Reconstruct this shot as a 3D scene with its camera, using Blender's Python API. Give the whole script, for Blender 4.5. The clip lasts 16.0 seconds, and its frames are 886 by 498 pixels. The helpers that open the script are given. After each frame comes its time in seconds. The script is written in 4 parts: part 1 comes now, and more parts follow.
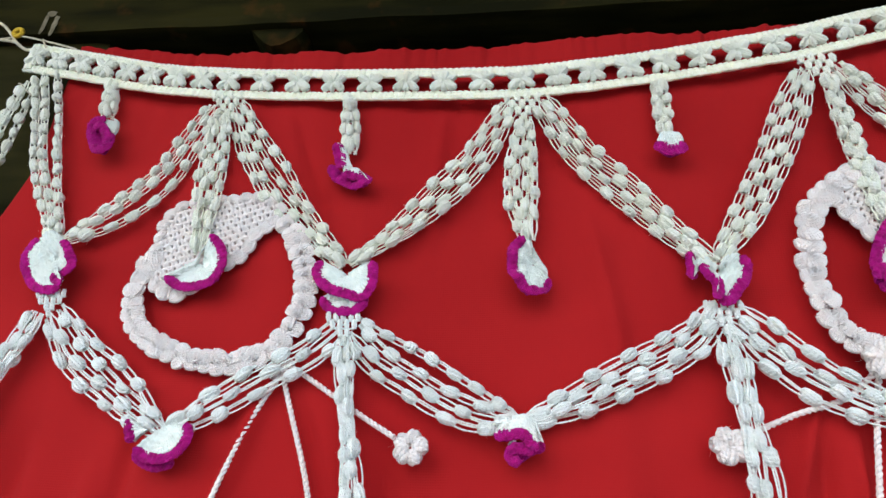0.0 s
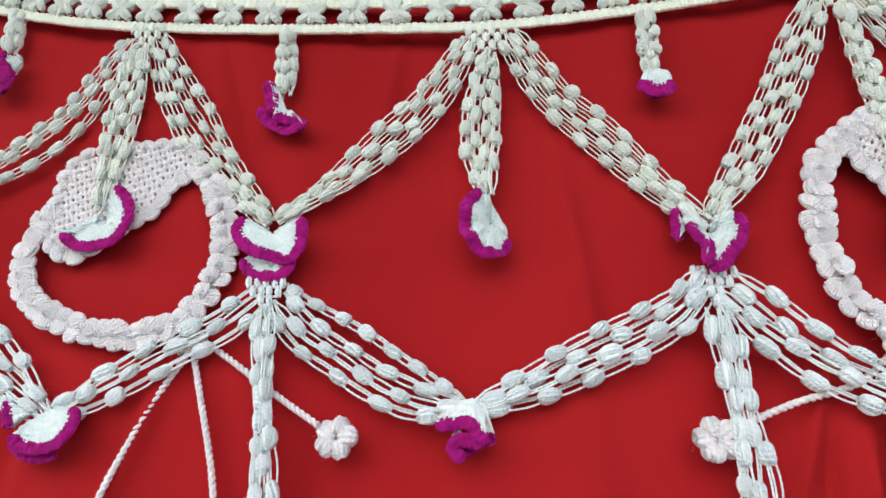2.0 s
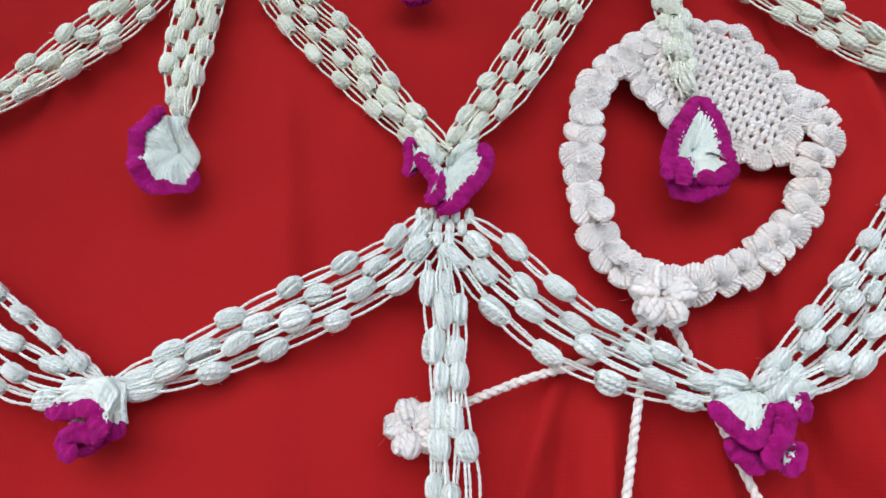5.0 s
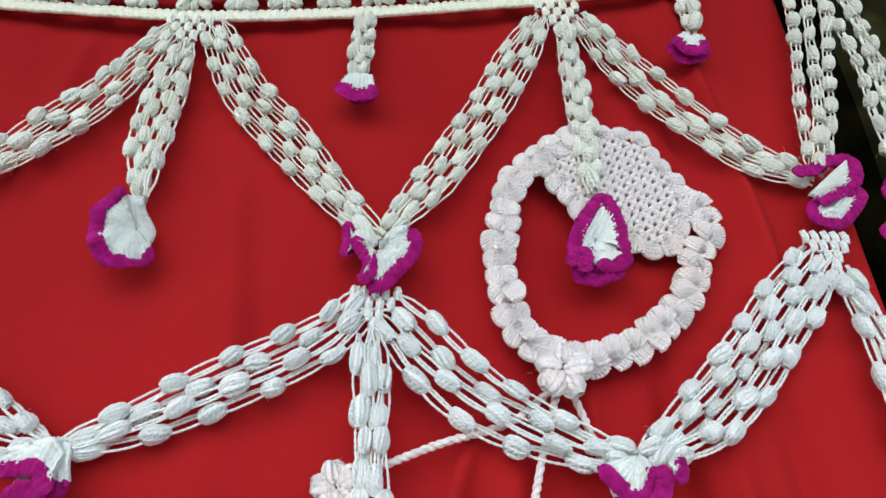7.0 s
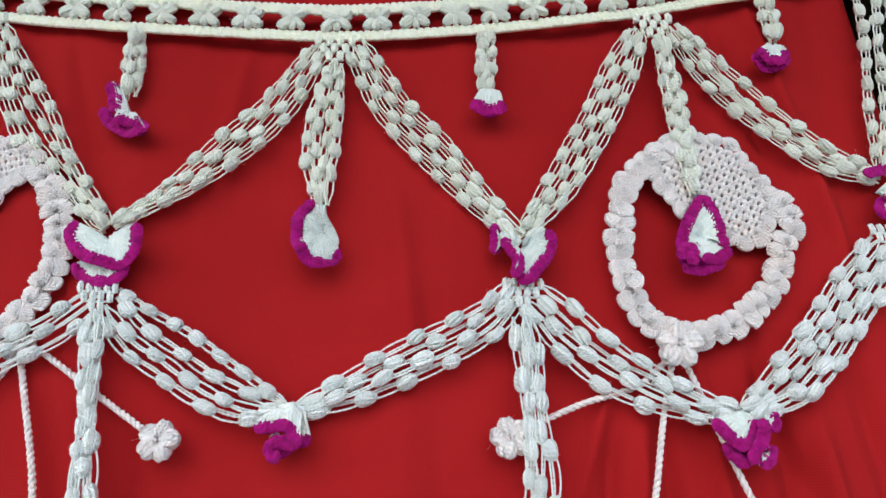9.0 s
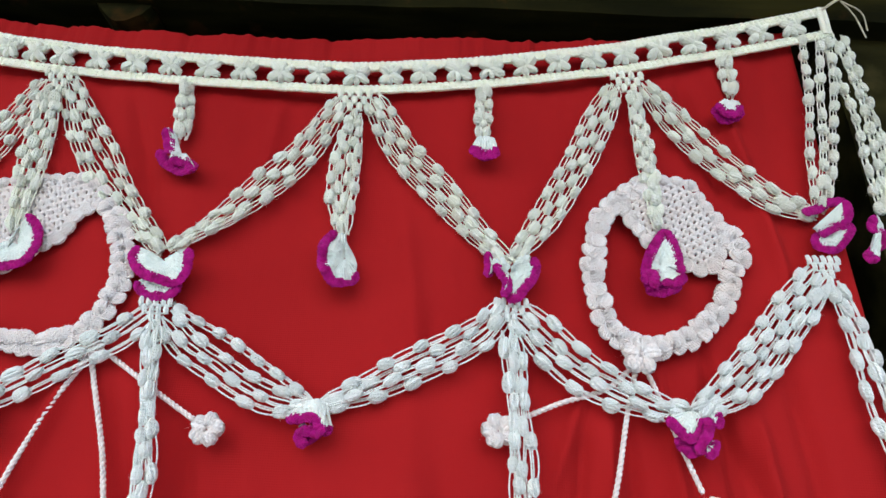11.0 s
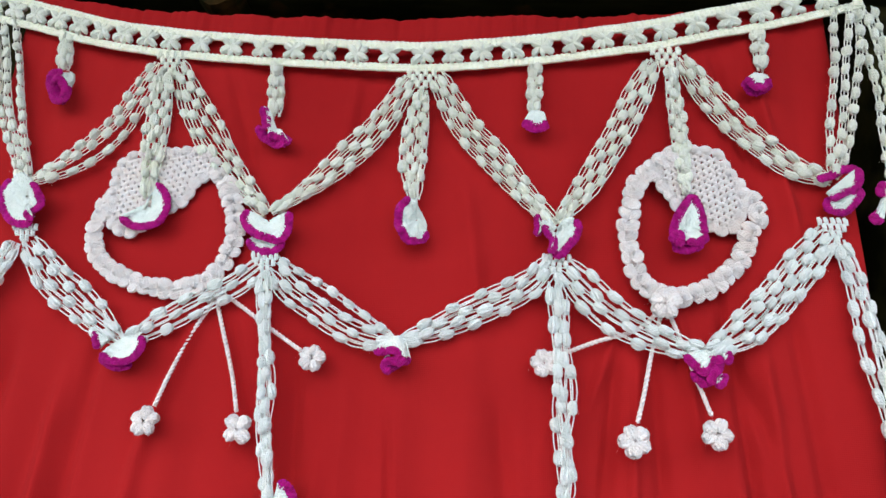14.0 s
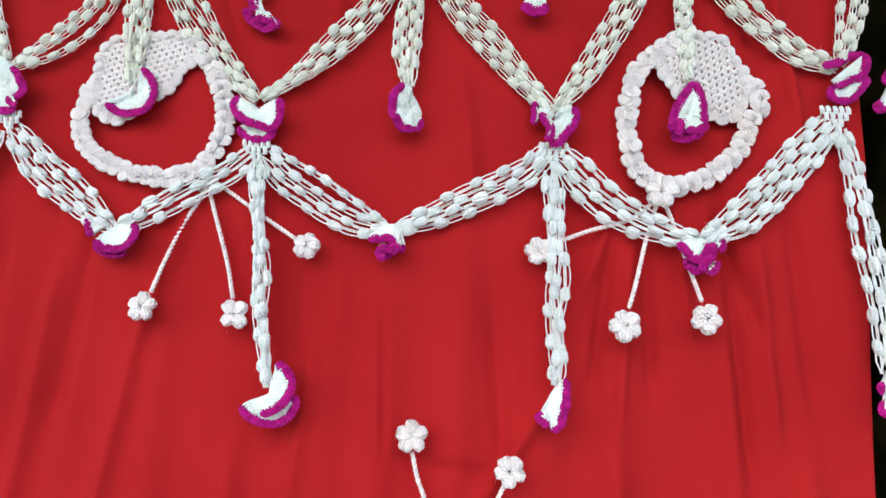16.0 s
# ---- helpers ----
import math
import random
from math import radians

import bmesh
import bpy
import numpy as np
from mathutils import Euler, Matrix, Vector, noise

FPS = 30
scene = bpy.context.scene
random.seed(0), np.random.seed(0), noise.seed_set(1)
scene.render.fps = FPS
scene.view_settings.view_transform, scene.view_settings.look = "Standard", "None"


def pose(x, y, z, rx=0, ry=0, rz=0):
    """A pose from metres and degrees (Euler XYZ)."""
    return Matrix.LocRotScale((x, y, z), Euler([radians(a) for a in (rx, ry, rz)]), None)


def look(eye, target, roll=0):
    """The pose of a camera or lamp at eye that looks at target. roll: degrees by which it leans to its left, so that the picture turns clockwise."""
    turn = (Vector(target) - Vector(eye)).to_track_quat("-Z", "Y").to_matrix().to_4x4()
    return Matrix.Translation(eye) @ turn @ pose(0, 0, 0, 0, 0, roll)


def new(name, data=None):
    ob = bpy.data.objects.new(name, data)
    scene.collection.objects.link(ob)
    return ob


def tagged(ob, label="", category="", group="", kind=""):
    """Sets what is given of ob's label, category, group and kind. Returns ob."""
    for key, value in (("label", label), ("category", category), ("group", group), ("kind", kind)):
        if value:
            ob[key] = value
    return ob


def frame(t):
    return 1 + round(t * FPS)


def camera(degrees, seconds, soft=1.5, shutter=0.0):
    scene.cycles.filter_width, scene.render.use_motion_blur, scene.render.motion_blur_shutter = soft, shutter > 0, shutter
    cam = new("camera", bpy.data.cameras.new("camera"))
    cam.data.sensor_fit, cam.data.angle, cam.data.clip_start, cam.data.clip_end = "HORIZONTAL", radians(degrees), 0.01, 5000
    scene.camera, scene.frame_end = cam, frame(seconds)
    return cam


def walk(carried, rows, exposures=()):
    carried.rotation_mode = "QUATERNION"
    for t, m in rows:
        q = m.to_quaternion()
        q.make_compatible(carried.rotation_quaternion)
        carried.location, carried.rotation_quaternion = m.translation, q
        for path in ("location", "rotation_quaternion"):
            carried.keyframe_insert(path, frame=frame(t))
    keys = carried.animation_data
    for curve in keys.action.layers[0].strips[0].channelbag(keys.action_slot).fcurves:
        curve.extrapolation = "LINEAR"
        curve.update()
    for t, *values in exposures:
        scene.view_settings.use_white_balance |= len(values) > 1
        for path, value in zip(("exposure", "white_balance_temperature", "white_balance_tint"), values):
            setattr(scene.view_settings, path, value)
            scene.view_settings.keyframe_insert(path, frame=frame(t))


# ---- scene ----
cam = camera(68.6, 16.0)
PATH = [
    (0, (0.188, -0.568, 1.667), (-0.075, 1.183, 2.596), 3.4),
    (0.5, (0.191, -0.55, 1.677), (-0.066, 1.212, 2.588), 3.4),
    (1, (0.195, -0.521, 1.691), (-0.053, 1.267, 2.551), 3.7),
    (1.5, (0.203, -0.494, 1.696), (-0.043, 1.296, 2.552), 3.4),
    (2, (0.219, -0.471, 1.699), (-0.031, 1.316, 2.562), 3.6),
    (2.5, (0.249, -0.436, 1.703), (-0.003, 1.346, 2.576), 4.1),
    (3, (0.28, -0.405, 1.709), (0.077, 1.377, 2.593), 3.7),
    (3.5, (0.305, -0.393, 1.721), (0.095, 1.412, 2.557), 3.5),
    (4, (0.324, -0.38, 1.73), (0.12, 1.458, 2.492), 3.4),
    (4.5, (0.35, -0.361, 1.735), (0.18, 1.485, 2.486), 3.0),
    (5, (0.378, -0.348, 1.731), (0.28, 1.476, 2.545), 2.3),
    (5.2, (0.385, -0.348, 1.734), (0.309, 1.476, 2.551), 2.0),
    (7.3, (0.4, -0.41, 1.719), (0.433, 1.323, 2.716), 1.8),
    (7.5, (0.387, -0.421, 1.719), (0.431, 1.327, 2.69), 1.6),
    (8, (0.358, -0.451, 1.726), (0.356, 1.356, 2.584), 1.3),
    (8.5, (0.318, -0.478, 1.727), (0.303, 1.352, 2.533), 1.6),
    (9, (0.298, -0.506, 1.715), (0.28, 1.325, 2.52), 1.6),
    (9.2, (0.3, -0.521, 1.716), (0.292, 1.315, 2.511), 1.5),
    (11.3, (0.307, -0.612, 1.675), (0.262, 1.192, 2.537), 2.6),
    (11.5, (0.309, -0.619, 1.677), (0.257, 1.193, 2.523), 2.1),
    (12, (0.303, -0.639, 1.666), (0.154, 1.18, 2.484), 3.4),
    (12.5, (0.298, -0.653, 1.646), (0.127, 1.186, 2.412), 3.8),
    (13, (0.304, -0.67, 1.644), (0.128, 1.221, 2.269), 4.0),
    (13.5, (0.296, -0.707, 1.665), (0.106, 1.183, 2.289), 4.1),
    (14, (0.294, -0.733, 1.665), (0.118, 1.155, 2.303), 4.0),
    (14.5, (0.294, -0.74, 1.663), (0.116, 1.148, 2.299), 4.2),
    (15, (0.283, -0.735, 1.652), (0.138, 1.189, 2.177), 4.3),
    (15.5, (0.287, -0.727, 1.641), (0.117, 1.226, 2.037), 4.1),
    (16, (0.295, -0.718, 1.633), (0.147, 1.236, 2.032), 4.0),
]
EXPOSURES = [(0.0, 0.79), (3.5, 0.73), (5.0, 0.75), (7.5, 0.69), (9.0, 0.65), (11.5, 0.71), (14.0, 0.77), (16.0, 0.93)]
walk(cam, [(t, look(eye, target, roll)) for t, eye, target, roll in PATH], EXPOSURES)

# ---- light ----
world = bpy.data.worlds.new("sky")
scene.world = world
world.use_nodes = True
sky = world.node_tree.nodes.new("ShaderNodeTexSky")
sky.sky_type, sky.sun_disc = "NISHITA", False
sky.sun_elevation, sky.sun_rotation = radians(48), radians(205)
back = world.node_tree.nodes["Background"]
back.inputs["Strength"].default_value = 0.155
world.node_tree.links.new(sky.outputs[0], back.inputs[0])
sun = new("sun", bpy.data.lights.new("sun", "SUN"))
sun.data.energy, sun.data.angle, sun.data.color = 2.0, radians(110), (1.0, 0.955, 0.865)
sun.matrix_world = look((-1.3, -3.4, 2.9), (0.1, 0, 1.9))


# ---- materials ----
def material(name, rough=0.8, sheen=0.0):
    m = bpy.data.materials.new(name)
    m.use_nodes = True
    b = m.node_tree.nodes["Principled BSDF"]
    b.inputs["Roughness"].default_value = rough
    b.inputs["Specular IOR Level"].default_value = 0.12
    if sheen:
        b.inputs["Sheen Weight"].default_value = sheen
        b.inputs["Sheen Roughness"].default_value = 0.5
    return m, m.node_tree.nodes, m.node_tree.links, b


def ramp_noise(nodes, links, coords, scale, colours, detail=4.0, lo=0.35, hi=0.65):
    n = nodes.new("ShaderNodeTexNoise")
    n.inputs["Scale"].default_value, n.inputs["Detail"].default_value = scale, detail
    links.new(coords, n.inputs["Vector"])
    r = nodes.new("ShaderNodeValToRGB")
    r.color_ramp.elements[0].position, r.color_ramp.elements[1].position = lo, hi
    r.color_ramp.elements[0].color, r.color_ramp.elements[1].color = (*colours[0], 1), (*colours[1], 1)
    links.new(n.outputs["Fac"], r.inputs["Fac"])
    return r.outputs["Color"], n.outputs["Fac"]


def yarn(name, dark, light, stain, fibre=0.5, sheen=0.15, grain=1.2, loops=520.0):
    """Soft plied yarn: fine fibre relief, small colour drift from piece to piece, faint soiling."""
    m, nodes, links, b = material(name, 0.85, sheen)
    tc = nodes.new("ShaderNodeTexCoord")
    geo = nodes.new("ShaderNodeNewGeometry")
    col, _ = ramp_noise(nodes, links, tc.outputs["Object"], 160.0, (dark, light), 3.0, 0.3, 0.6)
    dirt, fac = ramp_noise(nodes, links, geo.outputs["Position"], 9.0, ((0, 0, 0), (1, 1, 1)), 5.0, 0.5, 0.85)
    mix = nodes.new("ShaderNodeMix")
    mix.data_type = "RGBA"
    mix.inputs["B"].default_value = (*stain, 1)
    links.new(dirt, mix.inputs["Factor"])
    links.new(col, mix.inputs["A"])
    info = nodes.new("ShaderNodeObjectInfo")
    mr = nodes.new("ShaderNodeMapRange")
    mr.inputs["To Min"].default_value, mr.inputs["To Max"].default_value = 0.9, 1.06
    links.new(info.outputs["Random"], mr.inputs["Value"])
    hsv = nodes.new("ShaderNodeHueSaturation")
    links.new(mr.outputs["Result"], hsv.inputs["Value"])
    links.new(mix.outputs["Result"], hsv.inputs["Color"])
    links.new(hsv.outputs["Color"], b.inputs["Base Color"])
    b.inputs["Subsurface Weight"].default_value = 0.7
    b.inputs["Subsurface Radius"].default_value = (1.0, 0.9, 0.85)
    b.inputs["Subsurface Scale"].default_value = 0.004
    split = nodes.new("ShaderNodeSeparateXYZ")
    links.new(tc.outputs["UV"], split.inputs[0])
    twice = nodes.new("ShaderNodeMath")
    twice.operation = "MULTIPLY_ADD"
    twice.inputs[1].default_value = 2.0
    links.new(split.outputs["Y"], twice.inputs[0])
    links.new(split.outputs["X"], twice.inputs[2])
    turn = nodes.new("ShaderNodeMath")
    turn.operation = "PINGPONG"
    turn.inputs[1].default_value = 0.5
    links.new(twice.outputs[0], turn.inputs[0])
    wave = nodes.new("ShaderNodeMapRange")
    wave.interpolation_type = "SMOOTHSTEP"
    wave.inputs["From Max"].default_value = 0.35
    wave.inputs["To Max"].default_value = 1.6
    links.new(turn.outputs[0], wave.inputs["Value"])
    fine = nodes.new("ShaderNodeTexNoise")
    fine.inputs["Scale"].default_value, fine.inputs["Detail"].default_value = loops, 5.0
    fine.inputs["Roughness"].default_value = 0.75
    links.new(tc.outputs["Object"], fine.inputs["Vector"])
    add = nodes.new("ShaderNodeMath")
    add.operation = "ADD"
    links.new(wave.outputs["Result"], add.inputs[0])
    gain = nodes.new("ShaderNodeMath")
    gain.operation = "MULTIPLY"
    gain.inputs[1].default_value = grain
    links.new(fine.outputs["Fac"], gain.inputs[0])
    links.new(gain.outputs[0], add.inputs[1])
    bump = nodes.new("ShaderNodeBump")
    bump.inputs["Strength"].default_value, bump.inputs["Distance"].default_value = fibre, 0.00055
    links.new(add.outputs[0], bump.inputs["Height"])
    links.new(bump.outputs["Normal"], b.inputs["Normal"])
    return m


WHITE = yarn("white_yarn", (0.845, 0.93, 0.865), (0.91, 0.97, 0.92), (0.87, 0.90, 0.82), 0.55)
# Same white yarn; the warmer light near the top is put into its colour.
WARM_LIT_WHITE = yarn("warm_lit_white_yarn", (0.89, 0.93, 0.715), (0.94, 0.97, 0.805), (0.88, 0.86, 0.67), 0.5)
PINK = yarn("pale_pink_yarn", (0.88, 0.755, 0.72), (0.93, 0.84, 0.81), (0.87, 0.69, 0.61), 0.6)
MAGENTA = yarn("magenta_yarn", (0.27, 0.002, 0.12), (0.46, 0.006, 0.22), (0.36, 0.004, 0.165), 1.0, 0.03, 5.5, 330.0)
FAN = yarn("white_close_crochet", (0.76, 0.85, 0.80), (0.83, 0.92, 0.87), (0.82, 0.86, 0.77), 0.9, 0.05, 2.6, 420.0)
TWINE = yarn("twine", (0.50, 0.45, 0.32), (0.66, 0.62, 0.48), (0.4, 0.36, 0.25))


def cloth_material():
    m, nodes, links, b = material("red_cotton", 0.9)
    geo = nodes.new("ShaderNodeNewGeometry")
    col, _ = ramp_noise(nodes, links, geo.outputs["Position"], 3.5, ((0.305, 0.0075, 0.0092), (0.375, 0.0118, 0.0130)), 6.0, 0.3, 0.7)
    links.new(col, b.inputs["Base Color"])
    bumps = []
    for axis, scale in (("X", 900.0), ("Z", 900.0)):
        w = nodes.new("ShaderNodeTexWave")
        w.bands_direction = axis
        w.inputs["Scale"].default_value, w.inputs["Distortion"].default_value = scale / 6.283, 1.5
        links.new(geo.outputs["Position"], w.inputs["Vector"])
        bumps.append(w)
    n = nodes.new("ShaderNodeTexNoise")
    n.inputs["Scale"].default_value, n.inputs["Detail"].default_value = 40.0, 6.0
    mp = nodes.new("ShaderNodeMapping")
    mp.inputs["Scale"].default_value = (1.0, 1.0, 0.25)
    links.new(geo.outputs["Position"], mp.inputs["Vector"])
    links.new(mp.outputs["Vector"], n.inputs["Vector"])
    add = nodes.new("ShaderNodeMath")
    links.new(bumps[0].outputs["Fac"], add.inputs[0])
    links.new(bumps[1].outputs["Fac"], add.inputs[1])
    b1 = nodes.new("ShaderNodeBump")
    b1.inputs["Strength"].default_value, b1.inputs["Distance"].default_value = 0.25, 0.0003
    links.new(add.outputs[0], b1.inputs["Height"])
    b2 = nodes.new("ShaderNodeBump")
    b2.inputs["Strength"].default_value, b2.inputs["Distance"].default_value = 0.5, 0.0022
    links.new(n.outputs["Fac"], b2.inputs["Height"])
    links.new(b1.outputs["Normal"], b2.inputs["Normal"])
    links.new(b2.outputs["Normal"], b.inputs["Normal"])
    return m


def rough_material(name, dark, light, patch, scale, stretch, rough=0.75, relief=0.003):
    m, nodes, links, b = material(name, rough)
    tc = nodes.new("ShaderNodeTexCoord")
    mp = nodes.new("ShaderNodeMapping")
    mp.inputs["Scale"].default_value = stretch
    links.new(tc.outputs["Object"], mp.inputs["Vector"])
    b.inputs["Specular IOR Level"].default_value = 0.05
    col, fac = ramp_noise(nodes, links, mp.outputs["Vector"], scale, (dark, light), 8.0, 0.4, 0.62)
    spots, _ = ramp_noise(nodes, links, tc.outputs["Object"], scale * 0.6, ((0, 0, 0), (1, 1, 1)), 6.0, 0.58, 0.72)
    mix = nodes.new("ShaderNodeMix")
    mix.data_type = "RGBA"
    mix.inputs["B"].default_value = (*patch, 1)
    links.new(spots, mix.inputs["Factor"])
    links.new(col, mix.inputs["A"])
    links.new(mix.outputs["Result"], b.inputs["Base Color"])
    bump = nodes.new("ShaderNodeBump")
    bump.inputs["Strength"].default_value, bump.inputs["Distance"].default_value = 0.6, relief
    links.new(fac, bump.inputs["Height"])
    links.new(bump.outputs["Normal"], b.inputs["Normal"])
    return m


RED = cloth_material()
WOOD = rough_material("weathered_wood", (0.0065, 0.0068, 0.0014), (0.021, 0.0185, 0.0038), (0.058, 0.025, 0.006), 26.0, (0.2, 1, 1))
POST = rough_material("weathered_post_wood", (0.008, 0.008, 0.002), (0.036, 0.032, 0.009), (0.065, 0.055, 0.020), 14.0, (1, 1, 0.2))
# Near-black so the gaps round the curtain look dark; shade put into the colour.
GAP_BLACK = rough_material("gap_black", (0.006, 0.005, 0.003), (0.012, 0.010, 0.006), (0.02, 0.015, 0.008), 8.0, (0.3, 1, 1))
PLASTER = rough_material("lime_plaster", (0.42, 0.39, 0.31), (0.52, 0.49, 0.40), (0.36, 0.33, 0.26), 3.0, (1, 1, 1), 0.9)
# Unseen ground, its paleness chosen to bounce fill light onto undersides.
BOUNCE_GROUND = rough_material("pale_bounce_ground", (0.36, 0.36, 0.34), (0.46, 0.46, 0.44), (0.32, 0.31, 0.28), 1.2, (1, 1, 1), 0.95, 0.02)
YELLOW = rough_material("yellow_plastic", (0.55, 0.36, 0.03), (0.65, 0.44, 0.05), (0.5, 0.33, 0.03), 60.0, (1, 1, 1), 0.4, 0.0005)


# ---- mesh helpers ----
class Build:
    """Collects vertices and faces of one mesh; u runs along a yarn, v round it."""

    def __init__(self):
        self.v, self.f, self.uv = [], [], []

    def grid(self, p, close_rows=False, u=None, round_v=1.0):
        n, m, base = len(p), len(p[0]), len(self.v)
        for row in p:
            self.v.extend(tuple(map(float, q)) for q in row)
        w = m if close_rows else m - 1
        for i in range(n - 1):
            u0, u1 = (u[i], u[i + 1]) if u is not None else (i, i + 1)
            for j in range(w):
                a, b = i * m + j, i * m + (j + 1) % m
                self.f.append((base + a, base + b, base + b + m, base + a + m))
                v0, v1 = round_v * j / w, round_v * (j + 1) / w
                self.uv += [(u0, v0), (u0, v1), (u1, v1), (u1, v0)]
        return base

    def tie(self, starts):
        """Joins yarns into one piece where they are gathered."""
        for a, b in zip(starts, starts[1:]):
            self.f.append((a, a + 1, b))
            self.uv += [(0, 0)] * 3

    def cap(self, ring, flip=False):
        self.f.append(tuple(reversed(ring)) if flip else tuple(ring))
        self.uv += [(0, 0)] * len(ring)

    def box(self, lo, hi):
        x0, y0, z0 = lo
        x1, y1, z1 = hi
        b = len(self.v)
        self.v += [(x0, y0, z0), (x1, y0, z0), (x1, y1, z0), (x0, y1, z0), (x0, y0, z1), (x1, y0, z1), (x1, y1, z1), (x0, y1, z1)]
        self.f += [tuple(b + k for k in q) for q in ((0, 3, 2, 1), (4, 5, 6, 7), (0, 1, 5, 4), (1, 2, 6, 5), (2, 3, 7, 6), (3, 0, 4, 7))]
        self.uv += [(0, 0)] * 24

    def mesh(self, name, mat, smooth=True):
        me = bpy.data.meshes.new(name)
        me.from_pydata(self.v, [], self.f)
        me.materials.append(mat)
        layer = me.uv_layers.new(name="ply")
        layer.data.foreach_set("uv", np.array(self.uv, dtype=np.float32).ravel())
        if smooth:
            me.polygons.foreach_set("use_smooth", [True] * len(me.polygons))
        me.update()
        return me


def part(name, data, parent, label="", m=None):
    ob = new(name, data)
    ob.parent = parent
    if m is not None:
        ob.matrix_basis = m
    return tagged(ob, label) if label else ob


def thing(name, label, category, group="", at=(0, 0, 0)):
    ob = new(name)
    ob.location = at
    ob.empty_display_size = 0.05
    return tagged(ob, label, category, group)


def spline(pts, step):
    """A smooth curve through pts, in even steps of about the given length."""
    p = np.array(pts, float)
    p = np.vstack([2 * p[0] - p[1], p, 2 * p[-1] - p[-2]])
    out = []
    for i in range(1, len(p) - 2):
        for u in np.linspace(0, 1, 24, endpoint=False):
            a, b, c, d = p[i - 1:i + 3]
            out.append(0.5 * (2 * b + (c - a) * u + (2 * a - 5 * b + 4 * c - d) * u * u + (3 * b - a - 3 * c + d) * u ** 3))
    out.append(p[-2])
    out = np.array(out)
    s = np.r_[0, np.cumsum(np.linalg.norm(np.diff(out, axis=0), axis=1))]
    n = max(2, int(s[-1] / step) + 1)
    at = np.linspace(0, s[-1], n)
    return np.stack([np.interp(at, s, out[:, k]) for k in range(out.shape[1])], 1), at


def cord(build, pts, r, twist=0.006, sides=8, ply=2, depth=0.12):
    """A plied cord along pts (n x 3)."""
    pts = np.asarray(pts, float)
    d = np.gradient(pts, axis=0)
    d /= np.linalg.norm(d, axis=1)[:, None] + 1e-9
    up = np.array([0.0, 1.0, 0.0])
    a = np.cross(d, up)
    a /= np.linalg.norm(a, axis=1)[:, None] + 1e-9
    b = np.cross(d, a)
    s = np.r_[0, np.cumsum(np.linalg.norm(np.diff(pts, axis=0), axis=1))]
    th = np.linspace(0, 2 * math.pi, sides, endpoint=False)
    ph = s * 2 * math.pi / twist / ply
    rad = r * (1 - depth + depth * np.abs(np.cos(ply * 0.5 * (th[None, :] - ph[:, None]))) * 2)
    rows = pts[:, None, :] + rad[..., None] * (np.cos(th)[None, :, None] * a[:, None, :] + np.sin(th)[None, :, None] * b[:, None, :])
    base = build.grid(rows, True, s / twist)
    n = len(pts)
    build.cap([base + k for k in range(sides)])
    build.cap([base + (n - 1) * sides + k for k in range(sides)], True)


def puff_mesh(name, mat, length, width, loops=12, seed=0, fat=0.45, flat=0.85, steps=9, hairs=5, blunt=0.16):
    """One puff stitch: loops of plied yarn laid lengthwise side by side and gathered at both ends, along x."""
    rnd = random.Random(seed)
    build = Build()
    t, lean = np.linspace(-1, 1, steps), rnd.uniform(-0.16, 0.16)
    prof = np.maximum(blunt, (1 - np.abs(t + lean * (1 - t * t)) ** 2.4) ** fat)
    tw, r = rnd.uniform(-0.4, 0.4), 1.70 * width / loops
    sag = (rnd.uniform(-0.06, 0.06) * width, rnd.uniform(-0.06, 0.06) * width)
    starts = []
    for k in range(loops):
        starts.append(len(build.v))
        rad, bow, ends = rnd.uniform(0.86, 1.08), rnd.uniform(-0.14, 0.14), rnd.uniform(0.9, 1.05)
        a = 2 * math.pi * (k + rnd.uniform(-0.22, 0.22)) / loops + tw * t + bow * (1 - t * t)
        q = (0.5 * width * rad - r) * prof
        cord(build, np.stack([0.5 * length * ends * t, q * np.cos(a) * flat + sag[0] * (1 - t * t), q * np.sin(a) + sag[1] * (1 - t * t)], 1),
             r * rnd.uniform(0.9, 1.1), 0.0034, 6, 2, 0.11)
    build.tie(starts)
    for _ in range(hairs):
        a, x, ln = rnd.uniform(0, 6.28), rnd.uniform(-0.4, 0.4) * length, rnd.uniform(0.10, 0.28) * width
        r0, bend = 0.40 * width, rnd.uniform(-1.4, 1.4)
        near = min(range(len(build.v)), key=lambda i: (build.v[i][0] - x) ** 2 + (build.v[i][1] - r0 * math.cos(a) * flat) ** 2 + (build.v[i][2] - r0 * math.sin(a)) ** 2)
        build.tie((len(build.v), near))
        cord(build, [(x + q * q * bend * ln, (r0 + q * ln) * math.cos(a + q * bend) * flat, (r0 + q * ln) * math.sin(a + q * bend)) for q in (0, 0.3, 0.6, 0.85, 1.0)], 0.00005, 0.01, 3)
    return build.mesh(name, mat)


